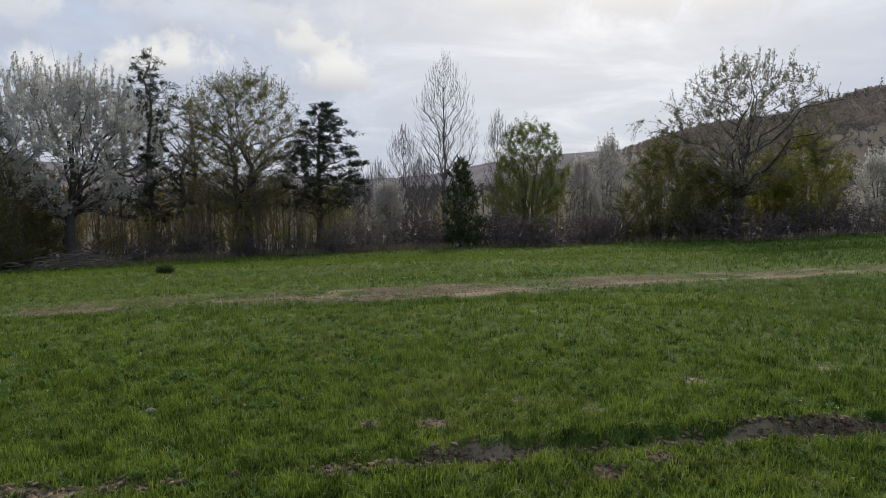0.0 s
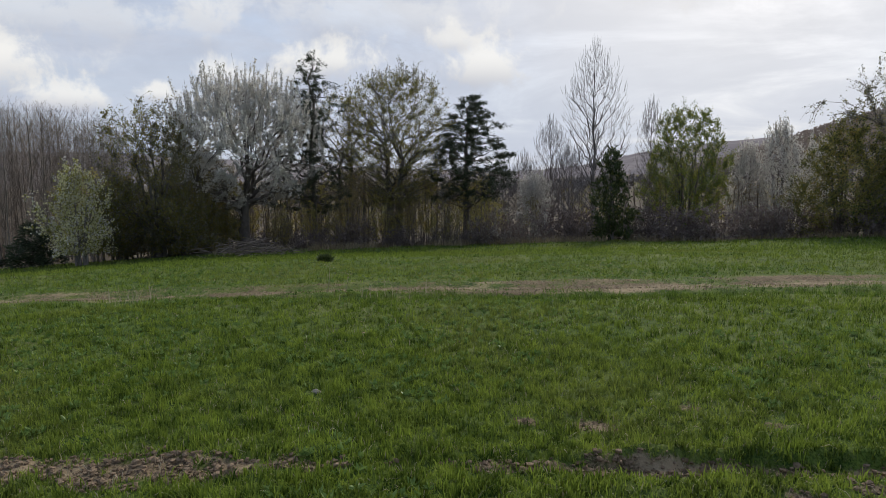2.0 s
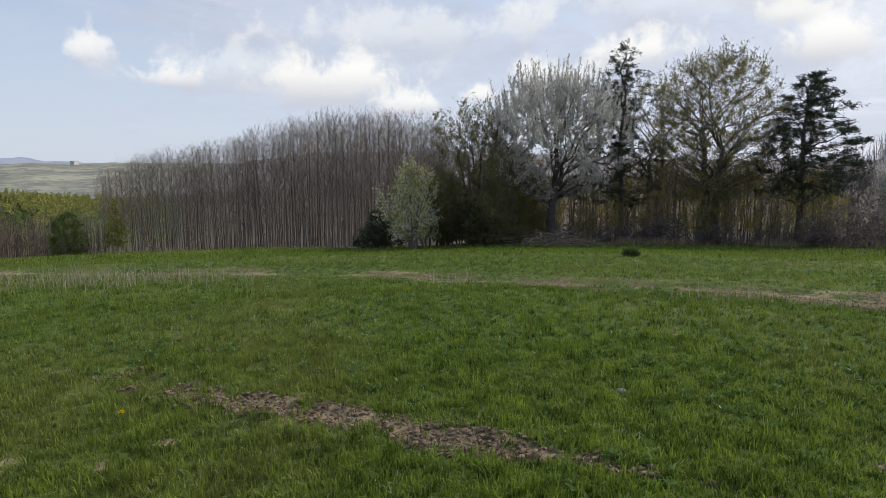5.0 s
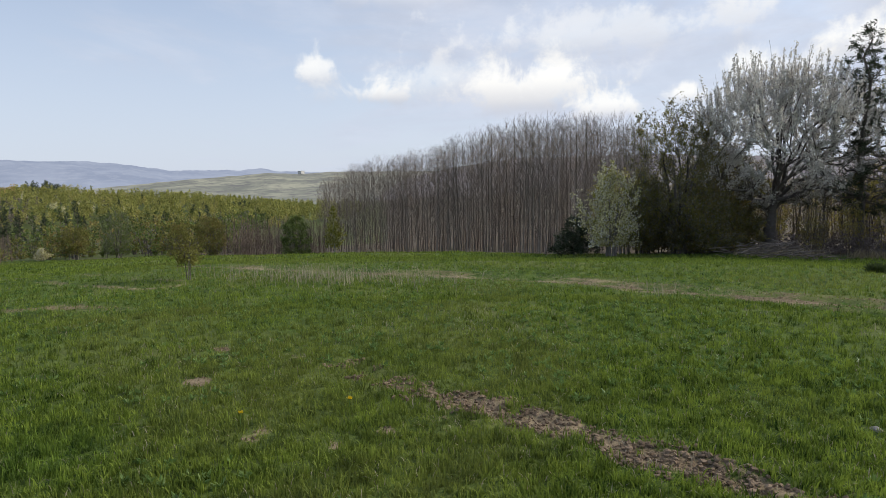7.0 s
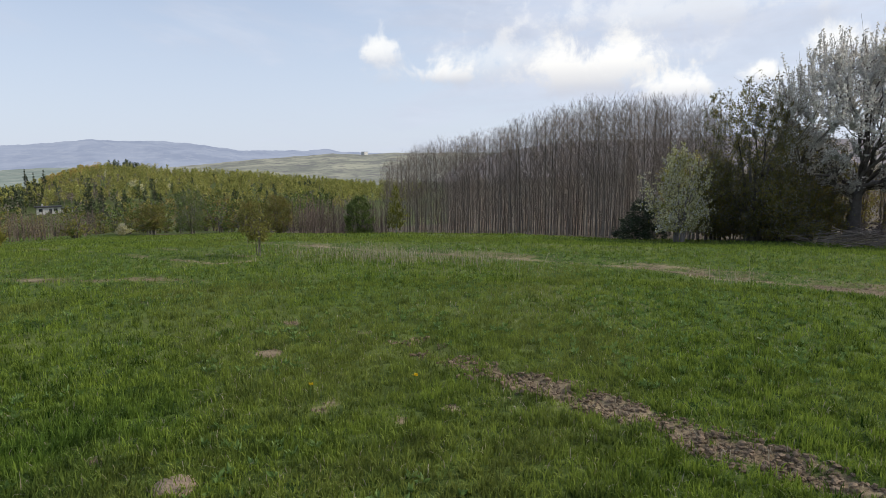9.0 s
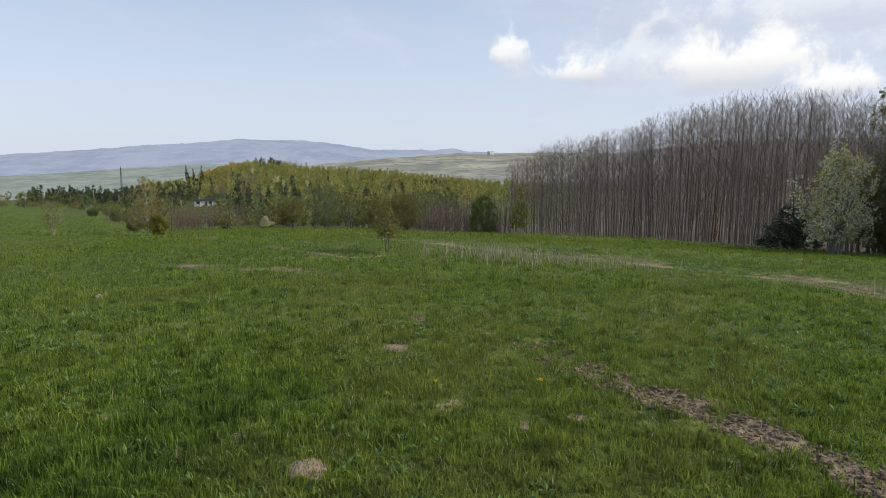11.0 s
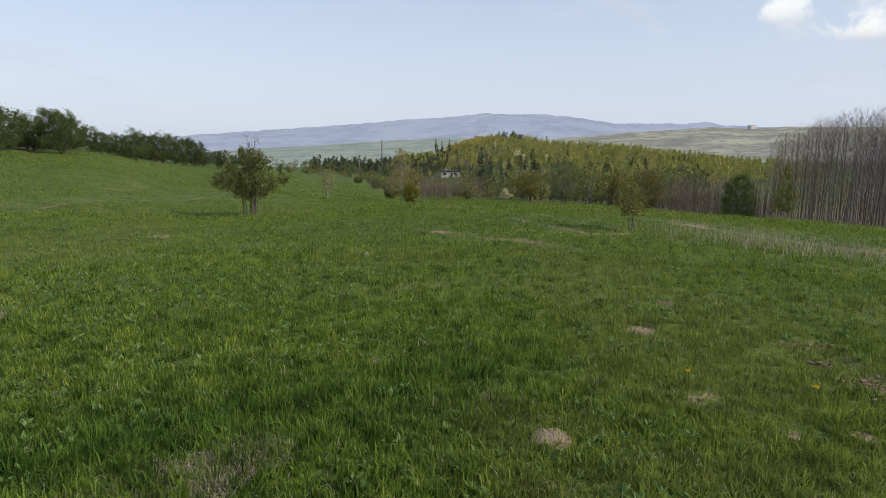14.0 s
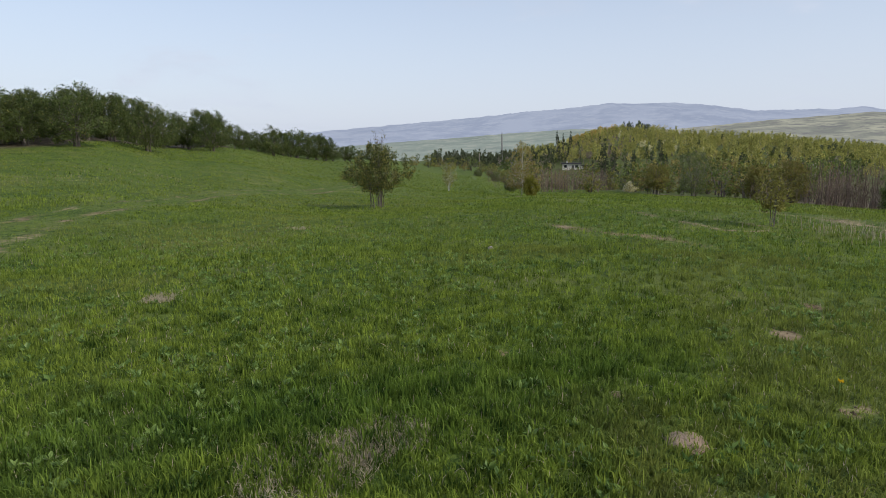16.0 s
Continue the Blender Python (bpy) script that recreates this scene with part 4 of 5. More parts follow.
                         shape=[(.3, .4), (.5, 1), (.75, .8), (1, .3)], leaf=[(LEAF_OLIVE, .9, 8, .035, .046, 1.3)]),
    "shoots": dict(tall=3.5, girth=.016, bark=BARK, stems=5, foot=.3, fan=.5, fork=.92, clear=.4, slope=2.0, count=(8, 16, 50), reach=.35, whip=.9, fine=.004, inner=.1, round=False,
                   shape=[(.5, .6), (.8, 1), (1, .8)], leaf=[(LEAF_OLIVE, .6, 3, .03, 0.047, 1.3)]),
    "spruce": dict(tall=6, girth=.09, bark=BARK, fork=.98, clear=.02, taper=.1, slope=-.12, count=(40, 70, 130), reach=.6, whip=.1, rise=0, bow=.1, round=False, inner=.4, lump=.2,
                   shape=[(.04, 1), (.3, .8), (.6, .5), (.85, .22), (1, .03)], leaf=[(NEEDLES, 1, 14, .10, 0.135, 2.2), (LEAF_DARK, .6, 8, .1, 0.121, 2.0)]),
    "dense_round": dict(tall=3.5, girth=.08, bark=BARK, stems=4, foot=.12, fan=.4, fork=.5, clear=.1, slope=.9, count=(14, 60, 330), reach=.8, whip=.3, inner=.4, lump=.15,
                        shape=[(.02, .75), (.25, 1), (.55, .98), (.8, .75), (1, .3)], leaf=[(LEAF_HAW, .6, 8, .08, .08, 1.3), (LEAF_GREEN, .95, 20, .08, .075, 1.3)]),
}
KINDS["airy_birch"] = dict(KINDS["young_birch"], stems=3, foot=.1, fan=.25, fork=.8, shape=[(.12, .3), (.4, .85), (.7, 1), (.9, .7), (1, .4)], leaf=[(LEAF_OLIVE, .5, 6, .08, .07, 1.3), (LEAF_YELLOW, .3, 5, .08, .07, 1.3)])
KINDS["wide_birch"] = dict(KINDS["young_birch"], count=(26, 90, 520), inner=.2, shape=[(.15, .7), (.35, 1), (.6, .95), (.85, .6), (1, .15)], leaf=[(LEAF_RUST, .8, 8, .07, .075, 1.3), (LEAF_YELLOW, .4, 6, .08, .075, 1.3), (LEAF_OLIVE, .5, 5, .08, .075, 1.3)])
KINDS["bush_pine"] = dict(KINDS["spruce"], lump=.5, slope=.3, shape=[(.04, .9), (.4, 1), (.75, .65), (1, .2)], leaf=[(NEEDLES, 1, 22, .07, .045, 4.0)])
KINDS["light_oak"] = dict(KINDS["oak"], count=(16, 100, 900), plume=(90, .45))
KINDS["far_olive"] = dict(KINDS["olive_bush"], count=(8, 20, 60), leaf=[(LEAF_OLIVE, .9, 7, .16, 0.270, 1.3), (LEAF_GREEN, .5, 5, .16, 0.243, 1.3)])
KINDS["far_green"] = dict(KINDS["willow"], count=(8, 24, 80), leaf=[(LEAF_GREEN, .9, 7, .14, 0.216, 1.3), (TWIG, .5, 2, .1, 0.135, 3)])
KINDS["grey_willow"] = dict(KINDS["willow"], bark=BARK, count=(14, 70, 700), leaf=[(LEAF_GREEN, .8, 12, .1, .07, 1.6), (BUDS, .6, 6, .08, .06, 1.6)])
KINDS["gnarled"] = dict(KINDS["light_oak"], stems=2, count=(14, 60, 500), plume=(40, .4), leaf=[(LEAF_OLIVE, .9, 14, .1, .09, 1.4), (LEAF_YELLOW, .3, 6, .1, .08, 1.3)])
KINDS["belt_tree"] = dict(KINDS["willow"], bark=BARK, count=(12, 60, 600), leaf=[(LEAF_OLIVE, .9, 13, .1, .075, 1.5), (LEAF_RUST, .5, 6, .1, .07, 1.4)])
KINDS["far_rust"] = dict(KINDS["thicket"], count=(8, 24, 80), leaf=[(LEAF_RUST, .9, 4, .14, 0.203, 1.3), (LEAF_OLIVE, .6, 4, .14, 0.203, 1.3)])


def placed(ob, high, place, want, turn, wide=1.0, tilt=(0.0, 0.0)):
    """A copy of a plant that is high metres tall, grown or shrunk to want metres, at a place."""
    s = want / high
    return copy_thing(ob, Matrix.LocRotScale(place, Euler((*tilt, turn)), Vector((s * wide, s * wide, s))))


def row(made, places, rng):
    """Copies of made [(plant, its height)] at places [(place, height, wide)]."""
    for i, (place, want, wide) in enumerate(places):
        ob, high = made[i % len(made)]
        placed(ob, high, place, want, rng.uniform(0, 6.28), wide, rng.normal(0, 0.022, 2))


def single(name, az, r, el, label, kind, seed, wide=None, category="tree", group="", turn=0.0):
    p = spot(az, r)
    return tree(name, p, tall(p, el), label, kind, seed, group, wide, category, turn)


# the row beyond the meadow, from the right-hand end
single("plum_tree", -25.6, 31, 11.2, "spreading plum tree with grey bark and sparse white buds", "plum", 41, 8.6)
single("bush", -19.6, 30, 4.7, "dark olive bush under a plum tree", "olive_bush", 12, 4.4, "bush")
single("bush", -23.3, 31.5, 2.4, "dark olive bush behind a plum tree", "olive_bush", 13, 3.8, "bush")
single("bush", -30.6, 32.5, 5.0, "yellow-green leafing bush beside a plum tree", "yellow_bush", 14, 3.8, "bush")
single("bush", -28.0, 34, 3.0, "yellow-green leafing bush behind the tree row", "yellow_bush", 15, 3.4, "bush")
single("blossom_tree", -35.2, 35, 3.2, "slender tree in white blossom at the meadow's edge", "white_tree", 16, 2.6)
single("blossom_tree", -38.6, 36, 4.6, "slender tree in white blossom at the meadow's edge", "white_tree", 17, 3.0)
single("blossom_tree", -14.9, 36, 4.9, "slender tree in white blossom behind thorn bushes", "white_tree", 18, 2.6)
single("blossom_tree", -12.6, 37, 3.3, "slender tree in white blossom behind thorn bushes", "white_tree", 19, 2.2)
single("blossom_tree", -17.6, 38, 3.6, "slender tree in white blossom behind thorn bushes", "white_tree", 20, 2.4)
single("willow", -7.9, 36, 6.4, "fresh green young willow with many upright stems", "willow", 21, 4.9)
single("juniper", -1.7, 29, 2.9, "dark green upright juniper at the meadow's edge", "juniper", 22, 1.95, "shrub")
single("bare_poplar", -0.1, 36, 12.4, "tall bare poplar with fine grey twigs", "bare_poplar", 23, 4.4)
single("bare_poplar", 3.6, 38, 6.0, "small bare poplar with fine grey twigs", "bare_poplar", 24, 2.6)
single("bare_poplar", -5.0, 39, 7.2, "thin bare poplar with fine grey twigs", "bare_poplar", 25, 2.0)
single("bare_poplar", 6.0, 38, 2.9, "small bare poplar with fine grey twigs", "bare_poplar", 26, 2.2)
single("bare_poplar", 8.0, 37, 2.2, "small bare poplar with fine grey twigs", "bare_poplar", 39, 2.4)
single("bare_poplar", 2.0, 35, 3.4, "small bare poplar with fine grey twigs", "bare_poplar", 40, 2.4)
single("blossom_tree", 5.0, 36, 1.2, "small tree with pale buds behind thorn bushes", "white_tree", 43, 2.4)
single("pine_tree", 11.4, 31, 7.6, "dark pine with wide spreading limbs", "broad_pine", 27, 4.9)
single("oak_tree", 18.0, 30.5, 10.3, "twin-stemmed oak with young olive leaves", "oak", 28, 6.3)
single("pine_tree", 25.2, 29.9, 11.1, "tall slim dark pine beside a cherry tree", "pine", 29, 3.7)
single("oak_tree", 22.4, 34, 8.7, "young oak with olive spring leaves behind the tree row", "light_oak", 36, 4.6)
single("cherry_tree", 31.4, 29.5, 10.2, "old cherry tree in full white blossom", "cherry", 30, 7.4)
single("bush_tree", 38.2, 27.5, 7.0, "dense dark bushy tree with a few white buds", "dark_tree", 31, 4.3)
single("bush_tree", 35.4, 30.5, 3.5, "dense dark bushy tree behind a cherry tree", "dark_tree", 32, 4.2)
single("bush", 34.8, 29.0, -1.6, "dark twiggy bush under a cherry tree", "dark_tree", 44, 3.2, "bush")
single("bush", 36.6, 27.6, -0.6, "dark twiggy bush below a bushy tree", "dark_tree", 45, 3.0, "bush")
single("bush", 41.0, 28.4, 0.6, "dark twiggy bush behind a flowering bush", "dark_tree", 46, 3.0, "bush")
single("blossom_bush", 44.0, 25.5, 1.9, "cream-white flowering bush with yellow-green leaves", "cream_bush", 33, 2.7, "bush")
single("small_spruce", 47.2, 27, -3.1, "small dark spruce beside a flowering bush", "bush_pine", 34, 1.9)

rng = np.random.default_rng(5)
# undergrowth below and behind the row
made = []
for i in range(6):
    p = spot(10.5 + 3.6 * i, 30.5)
    label = "thin-stemmed bush with rusty bare twigs" if i % 2 else "thin-stemmed bush with olive young leaves"
    made.append((tree("thicket_bush", p, 3.6, label, "bare_thicket" if i % 2 else "thicket", 60 + i, "undergrowth of the tree row", 2.4, "bush"), 3.6))
spots = []
for n, az, r, high in ((15, (8.5, 32.5), (30.2, 33.5), (2.4, 4.2)), (15, (8.5, 31.5), (28.4, 29.6), (1.2, 2.8)), (22, (-44, 11), (33, 41), (2.0, 3.4)), (12, (32, 44), (29, 33), (2.4, 4.2))):
    for i in range(n):
        spots.append((spot(az[0] + (az[1] - az[0]) * (i + rng.uniform(0, 1)) / n, rng.uniform(*r)), rng.uniform(*high), rng.uniform(0.8, 1.25)))
spots = [q for q in spots if not (30.2 < math.degrees(math.atan2(-q[0].x, q[0].y)) < 32.6 and q[0].length < 30.2)]
row(made, spots, rng)
made = []
for i in range(3):
    p = spot(-15.0 + 8 * i, 29.3)
    made.append((tree("thorn_bush", p, 1.5, "low purplish bare thorn bush", "thorn", 70 + i, "thorn bushes along the meadow", 1.9, "bush"), 1.5))
spots = [(spot(-44 + 53 * (i + rng.uniform(0, .8)) / 34, rng.uniform(28.9, 31)), rng.uniform(1.1, 1.9), rng.uniform(0.9, 1.3)) for i in range(34)]
spots += [(spot(9 + 22 * (i + rng.uniform(0, .8)) / 16, rng.uniform(28.2, 29.2)), rng.uniform(0.6, 1.2), rng.uniform(1.0, 1.4)) for i in range(16)]
row(made, spots, rng)
p = spot(8.2, 28.6)
made = [(tree("blackthorn_bush", p, 1.7, "blackthorn bush with small white buds", "blackthorn", 75, "blackthorn bushes along the meadow", 2.2, "bush"), 1.7)]
row(made, [(spot(5.4, 29), 1.5, 1.1), (spot(-4.0, 30), 1.6, 1.1), (spot(-9.2, 29.6), 1.5, 1.2), (spot(-13.4, 30), 1.6, 1.0), (spot(10.3, 28.6), 1.3, 1.0)], rng)
# taller bare stems behind, which close the gaps of the row
made = []
for i in range(2):
    p = spot(7.5 + 14 * i, 43)
    made.append((tree("brown_sapling", p, 4.6, "clump of thin bare brown stems", "brown_sapling", 78 + i, "bare clumps behind the tree row", 2.8, "bush"), 4.6))
row(made, [(spot(-44 + 90 * (i + rng.uniform(0, 1)) / 40, rng.uniform(40, 52)), rng.uniform(3.2, 5.4), rng.uniform(0.9, 1.4)) for i in range(40)], rng)

# the poplar wood
CREST = ([40, 41.2, 44, 48.3, 51, 54.3, 57, 60.1, 63, 66.4, 69.4, 71], [5.3, 5.6, 6.3, 6.6, 6.4, 5.9, 4.9, 4.2, 3.4, 2.7, 1.4, .4])
made = []
for i in range(6):
    p = spot(46 + 4.2 * i, 41 + 3.4 * i)
    h = tall(p, float(np.interp(46 + 4.2 * i, *CREST)))
    made.append((tree("poplar", p, h, "bare young poplar with a pale straight trunk", "wood_poplar", 80 + i, "poplar wood", 2.1 + 0.12 * i), h))
spots = []
for i in range(170):
    u = (i + rng.uniform(0, 1)) / 170
    az = 40.5 + 29.5 * u
    deep = rng.uniform(0, 1) ** 1.3
    r = np.interp(az, [40, 48, 60, 70], [34, 37.5, 46, 57]) + deep * 20
    p = spot(az, r)
    h = tall(p, float(np.interp(az, *CREST)) * rng.uniform(0.84, 1.06) + 0.15) * rng.uniform(0.94, 1.0)
    spots.append((p, h, rng.uniform(0.85, 1.25)))
row(made, spots, rng)
# brown brush at the wood's foot and beyond its end
made = []
for i in range(2):
    p = spot(74 + 3 * i, 60)
    made.append((tree("brown_sapling", p, 3.4, "clump of thin bare reddish stems", "brown_sapling", 90 + i, "reddish brush beside the poplar wood", 2.6, "bush"), 3.4))
spots = [(spot(70 + 12 * (i + rng.uniform(0, 1)) / 26, rng.uniform(58, 76)), rng.uniform(1.3, 2.9), rng.uniform(1.2, 1.8)) for i in range(26)]
spots += [(spot(70 + 7.6 * (i + rng.uniform(0, 1)) / 18, rng.uniform(59, 74)), rng.uniform(2.8, 4.4), rng.uniform(1.3, 1.9)) for i in range(18)]
spots += [(spot(46 + 24 * (i + rng.uniform(0, 1)) / 16, np.interp(46 + 24 * i / 16, [46, 60, 70], [46, 54, 64]) + rng.uniform(0, 12)), rng.uniform(1.2, 2.4), 1.3) for i in range(16)]
for i in range(24):
    p = spot(93.8 + 6.4 * (i + rng.uniform(0, 1)) / 24, rng.uniform(100, 122))
    spots.append((p, max(tall(p, rng.uniform(-3.1, -2.5)), 1.0), 1.2))
spots += [(spot(42 + 26 * (i + rng.uniform(0, 1)) / 26, float(np.interp(42 + i, [42, 48, 60, 68], [34, 37.5, 46, 55])) + rng.uniform(22, 30)), rng.uniform(2.4, 4.6), 1.6) for i in range(26)]
spots += [(spot(100.3 + 4.6 * (i + rng.uniform(0, 1)) / 9, rng.uniform(82, 112)), rng.uniform(1.6, 3.2), 1.1) for i in range(9)]
row(made, spots, rng)
single("round_tree", 72.4, 52, -2.1, "dense round dark green tree beside the poplar wood", "dense_round", 94, 2.7)
single("young_birch", 69.0, 53, -1.42, "young birch with yellow-green leaves", "young_birch", 95, 1.9)

# the meadow's own saplings
single("sapling", 81.4, 13.7, -2.95, "thin leafing sapling in the meadow", "thin_sapling", 96, 0.85, "sapling")
single("young_birch", 101.6, 62, -0.44, "young birch with a white stem and rusty yellow leaves", "wide_birch", 97, 3.6)
single("bush", 100.8, 61, -3.6, "yellow-green bush beside a young birch", "yellow_bush", 98, 1.35, "bush")
single("sapling", 108.3, 60, -2.34, "small young birch in the meadow", "airy_birch", 100, 1.8, "sapling")
single("rose_bush", 114.9, 25.5, -0.6, "many-stemmed wild bush with small olive leaves", "rose_bush", 101, 2.7, "bush")
single("sapling", 114.6, 25.7, 0.7, "thin upright shoots rising out of a bush", "shoots", 102, 0.8, "sapling")

# the belt of bushes and trees across the dip
single("willow", 86.8, 83, -1.17, "airy grey-green willow at the meadow's far edge", "grey_willow", 103, 4.2)
single("fruit_tree", 89.8, 94, -2.4, "gnarled spreading tree with olive leaves across the dip", "gnarled", 104, 4.2)
single("belt_tree", 79.6, 63, -1.85, "olive leafing tree at the meadow's far edge", "belt_tree", 105, 3.2)
single("belt_tree", 82.2, 70, -2.5, "green leafing bush at the meadow's far edge", "belt_tree", 106, 2.2, "bush")
for az, r, el, seed in ((102.6, 80, -3.75, 131), (104.0, 112, -3.2, 133), (105.6, 124, -3.0, 134)):
    single("bush", az, r, el, "small grey-green leafing bush in the far meadow", "grey_willow", seed, 1.7, "bush", "small bushes in the far meadow")
single("blossom_bush", 92.1, 98, -3.95, "low white flowering bush across the dip", "cream_bush", 107, 1.8, "bush")
made = []
for i, (kind, label) in enumerate((("far_olive", "olive bush at the meadow's far edge"), ("far_green", "grey-green leafing bush at the meadow's far edge"),
                                   ("far_rust", "rusty leafing bush at the meadow's far edge"), ("far_olive", "olive bush at the meadow's far edge"))):
    p = spot(79 + 5.5 * i, 86 + 4 * i)
    made.append((tree("belt_bush", p, 4.5, label, kind, 110 + i, "belt of bushes across the dip", 4.2, "bush"), 4.5))
spots = []
for i in range(46):
    az = 75.5 + 26.5 * (i + rng.uniform(0, 1)) / 46
    p = spot(az, float(np.interp(az, [77, 85, 95, 102], [72, 88, 106, 122])) + rng.uniform(0, 45))
    spots.append((p, max(tall(p, float(np.interp(az, [77, 84, 90, 95, 102], [-1.7, -1.9, -2.1, -2.6, -2.4])) + rng.uniform(-1.5, .3)), 1.2), rng.uniform(0.9, 1.4)))
for i in range(16):
    az = 100.2 + 4.6 * (i + rng.uniform(0, 1)) / 16
    spots.append((spot(az, rng.uniform(100, 112) + 9 * (az - 100)), rng.uniform(1.6, 3.2), rng.uniform(0.9, 1.3)))
spots += [(spot(102 + 10 * (i + rng.uniform(0, 1)) / 18, rng.uniform(152, 185)), rng.uniform(1.6, 3.6), rng.uniform(0.9, 1.4)) for i in range(18)]
row(made, spots, rng)
p = spot(94.2, 150)
made = [(tree("spruce", p, 9.0, "dark spruce across the dip", "spruce", 115, "dark spruces across the dip", 4.2), 9.0)]
places = []
for az, el, r in ((94.5, -.8, 226), (93.4, -1.1, 228), (91.8, -1.3, 225), (90.4, -1.5, 228), (89.65, -1.0, 230), (89.1, -1.6, 232), (85.0, -1.9, 170), (84.5, -2.1, 168), (84.0, -1.8, 172), (83.4, -1.95, 170),
                  (82.8, -2.1, 160), (98.4, .45, 330), (97.9, .2, 335), (97.3, .4, 330), (96.4, -1.7, 300), (86.0, -2.4, 170), (95.3, -1.9, 240)):
    p = spot(az, r)
    places.append((p, tall(p, el), 0.75 if el > -1 else 0.9))
row(made, places, rng)

# the hawthorn hedge up the slope
made = []
for i in range(4):
    p = spot(139 - 5 * i, [52, 60, 75, 95][i])
    made.append((tree("hawthorn", p, 4.4, "dense green hawthorn in a field hedge", "hawthorn", 120 + i, "field hedge on the slope", 4.6), 4.4))
spots = []
for i in range(44):
    az = 150 - 35 * (i + rng.uniform(0, 0.7)) / 44
    r = float(np.interp(az, [116, 122, 130, 136, 144, 150], [132, 106, 80, 62, 49, 44])) + rng.uniform(0, 9)
    p = spot(az, r)
    el = float(np.interp(az, [114.5, 118.3, 120.2, 122.2, 124.6, 126.7, 129.2, 131.0, 134.0, 136.3, 139.0, 141.6, 143.7, 150], [-1.4, -0.29, 0.22, 0.82, 0.63, 1.12, 2.34, 2.14, 2.34, 3.93, 3.76, 3.68, 4.01, 4.21])) + rng.uniform(-.45, .2)
    spots.append((p, max(tall(p, el), 2.0), rng.uniform(0.9, 1.25)))
row(made, spots, rng)


# ---------- far woods, the house and the pylon across the valley ----------
def far_wood(name, places, material, label, rng, conifer, n=64, size=0.085):
    """Many small far trees in one mesh: each a stem and a crown of n clumps."""
    wood, at = Wood(), []
    sizes = []
    for p, h in places:
        wood.tube(np.array([p, p + np.array([0, 0, h * 0.8])]), [h * .018, h * .006], 3)
        u = rng.uniform(0, 1, n)
        t = rng.uniform(0, 6.283, n)
        if conifer:
            z = 0.22 + 0.78 * u
            rad = (1 - u) ** 0.8 * h * 0.19 * np.sqrt(rng.uniform(0.15, 1, n)) + h * .01
        else:
            z = 0.35 + 0.62 * u
            rad = np.sin(np.clip(u * .92 + .06, 0, 1) * math.pi) ** .6 * h * 0.24 * np.sqrt(rng.uniform(0, 1, n))
        at.append(np.stack([p[0] + np.cos(t) * rad, p[1] + np.sin(t) * rad, p[2] + z * h], -1))
        sizes.append(h)
    at = np.concatenate(at)
    ob = thing(name, (0, 0, 0), label, "wood", kind="stuff")
    part("stems", wood.mesh("stems", BARK_PALE if not conifer else BARK), None, ob)
    part("crowns", leaves("crowns", at, float(np.mean(sizes)) * size, material, rng, 1.5), None, ob)


rng = np.random.default_rng(8)


def strewn(n, az, r, high, keep=None):
    out = []
    while len(out) < n:
        a, d = rng.uniform(*az), math.sqrt(rng.uniform(r[0] ** 2, r[1] ** 2))
        if keep is None or keep(a, d):
            out.append((np.array(spot(a, d)), rng.uniform(*high)))
    return out


def on_hill(a, d):
    """On the far hill, and not in the clearing before the house."""
    return d < np.interp(a, [66, 75, 104, 109], [420, 520, 480, 330]) and not (95.0 < a < 98.8 and d < 300)


def on_slope(az, el):
    """The place on the far hill's near face whose foot stands el degrees over the eye's level."""
    r = np.linspace(230, 470, 241)
    x, y = -math.sin(radians(az)) * r, math.cos(radians(az)) * r
    up = np.degrees(np.arctan2(height(x, y) - 1.57, r))
    return spot(az, float(r[np.argmin(np.abs(up - el))]))


far_wood("pine_wood", strewn(1500, (66, 102), (300, 520), (4.6, 8.2), on_hill), NEEDLES_SUN_TONED, "pine wood on the far hill, its needles coloured as sunlit", rng, True, 64, .085)
far_wood("dark_pine_wood", strewn(300, (98.6, 110), (260, 420), (4.5, 8), on_hill) + strewn(34, (90.4, 93.0), (440, 480), (7.5, 10.5)) + strewn(46, (76, 98), (225, 400), (5, 8), on_hill),
         NEEDLES_MID, "dark pines on the far hill", rng, True, 90, .075)
far_wood("green_wood", strewn(190, (74, 104), (200, 330), (3.5, 6), on_hill), LEAF_HAW, "mid-green trees at the foot of the far hill", rng, False, 70, .085)
far_wood("spring_wood", strewn(260, (72, 102), (255, 450), (3.5, 6.5), on_hill) + strewn(10, (89.2, 90.6), (430, 460), (7, 9)), CROWN_FAR, "yellow-green leafing trees on the far hill", rng, False, 90, .075)
far_wood("birch_wood", strewn(70, (93.2, 97.4), (410, 470), (5.5, 8)), CROWN_ORANGE, "orange-leafed birches on the far hill", rng, False, 80, .075)
far_wood("grey_wood", strewn(120, (92, 104), (250, 400), (3.5, 6), on_hill), TWIG_WOOD, "bare grey-brown trees on the far hill", rng, False, 80, .07)
far_wood("blossom_wood", [(np.array(on_slope(az, el)), h) for az, el, h in ((93.0, -.5, 6.5), (91.2, -1.4, 6), (90.5, -1.7, 5.5), (89.3, -1.1, 5), (102.7, -2.1, 5), (97.6, -1.9, 4.5), (88.4, -1.5, 4.5), (90.9, -1.0, 4), (86.2, -1.6, 4), (100.6, -2.2, 4))],
         BLOSSOM_CREAM, "wild fruit trees in blossom on the far hill", rng, False, 110, .07)
far_wood("bare_hill_wood", strewn(4600, (-46, -7), (400, 720), (3.5, 6)), HILL_WOOD, "bare brown wood on the far hillside", rng, False, 11, .24)
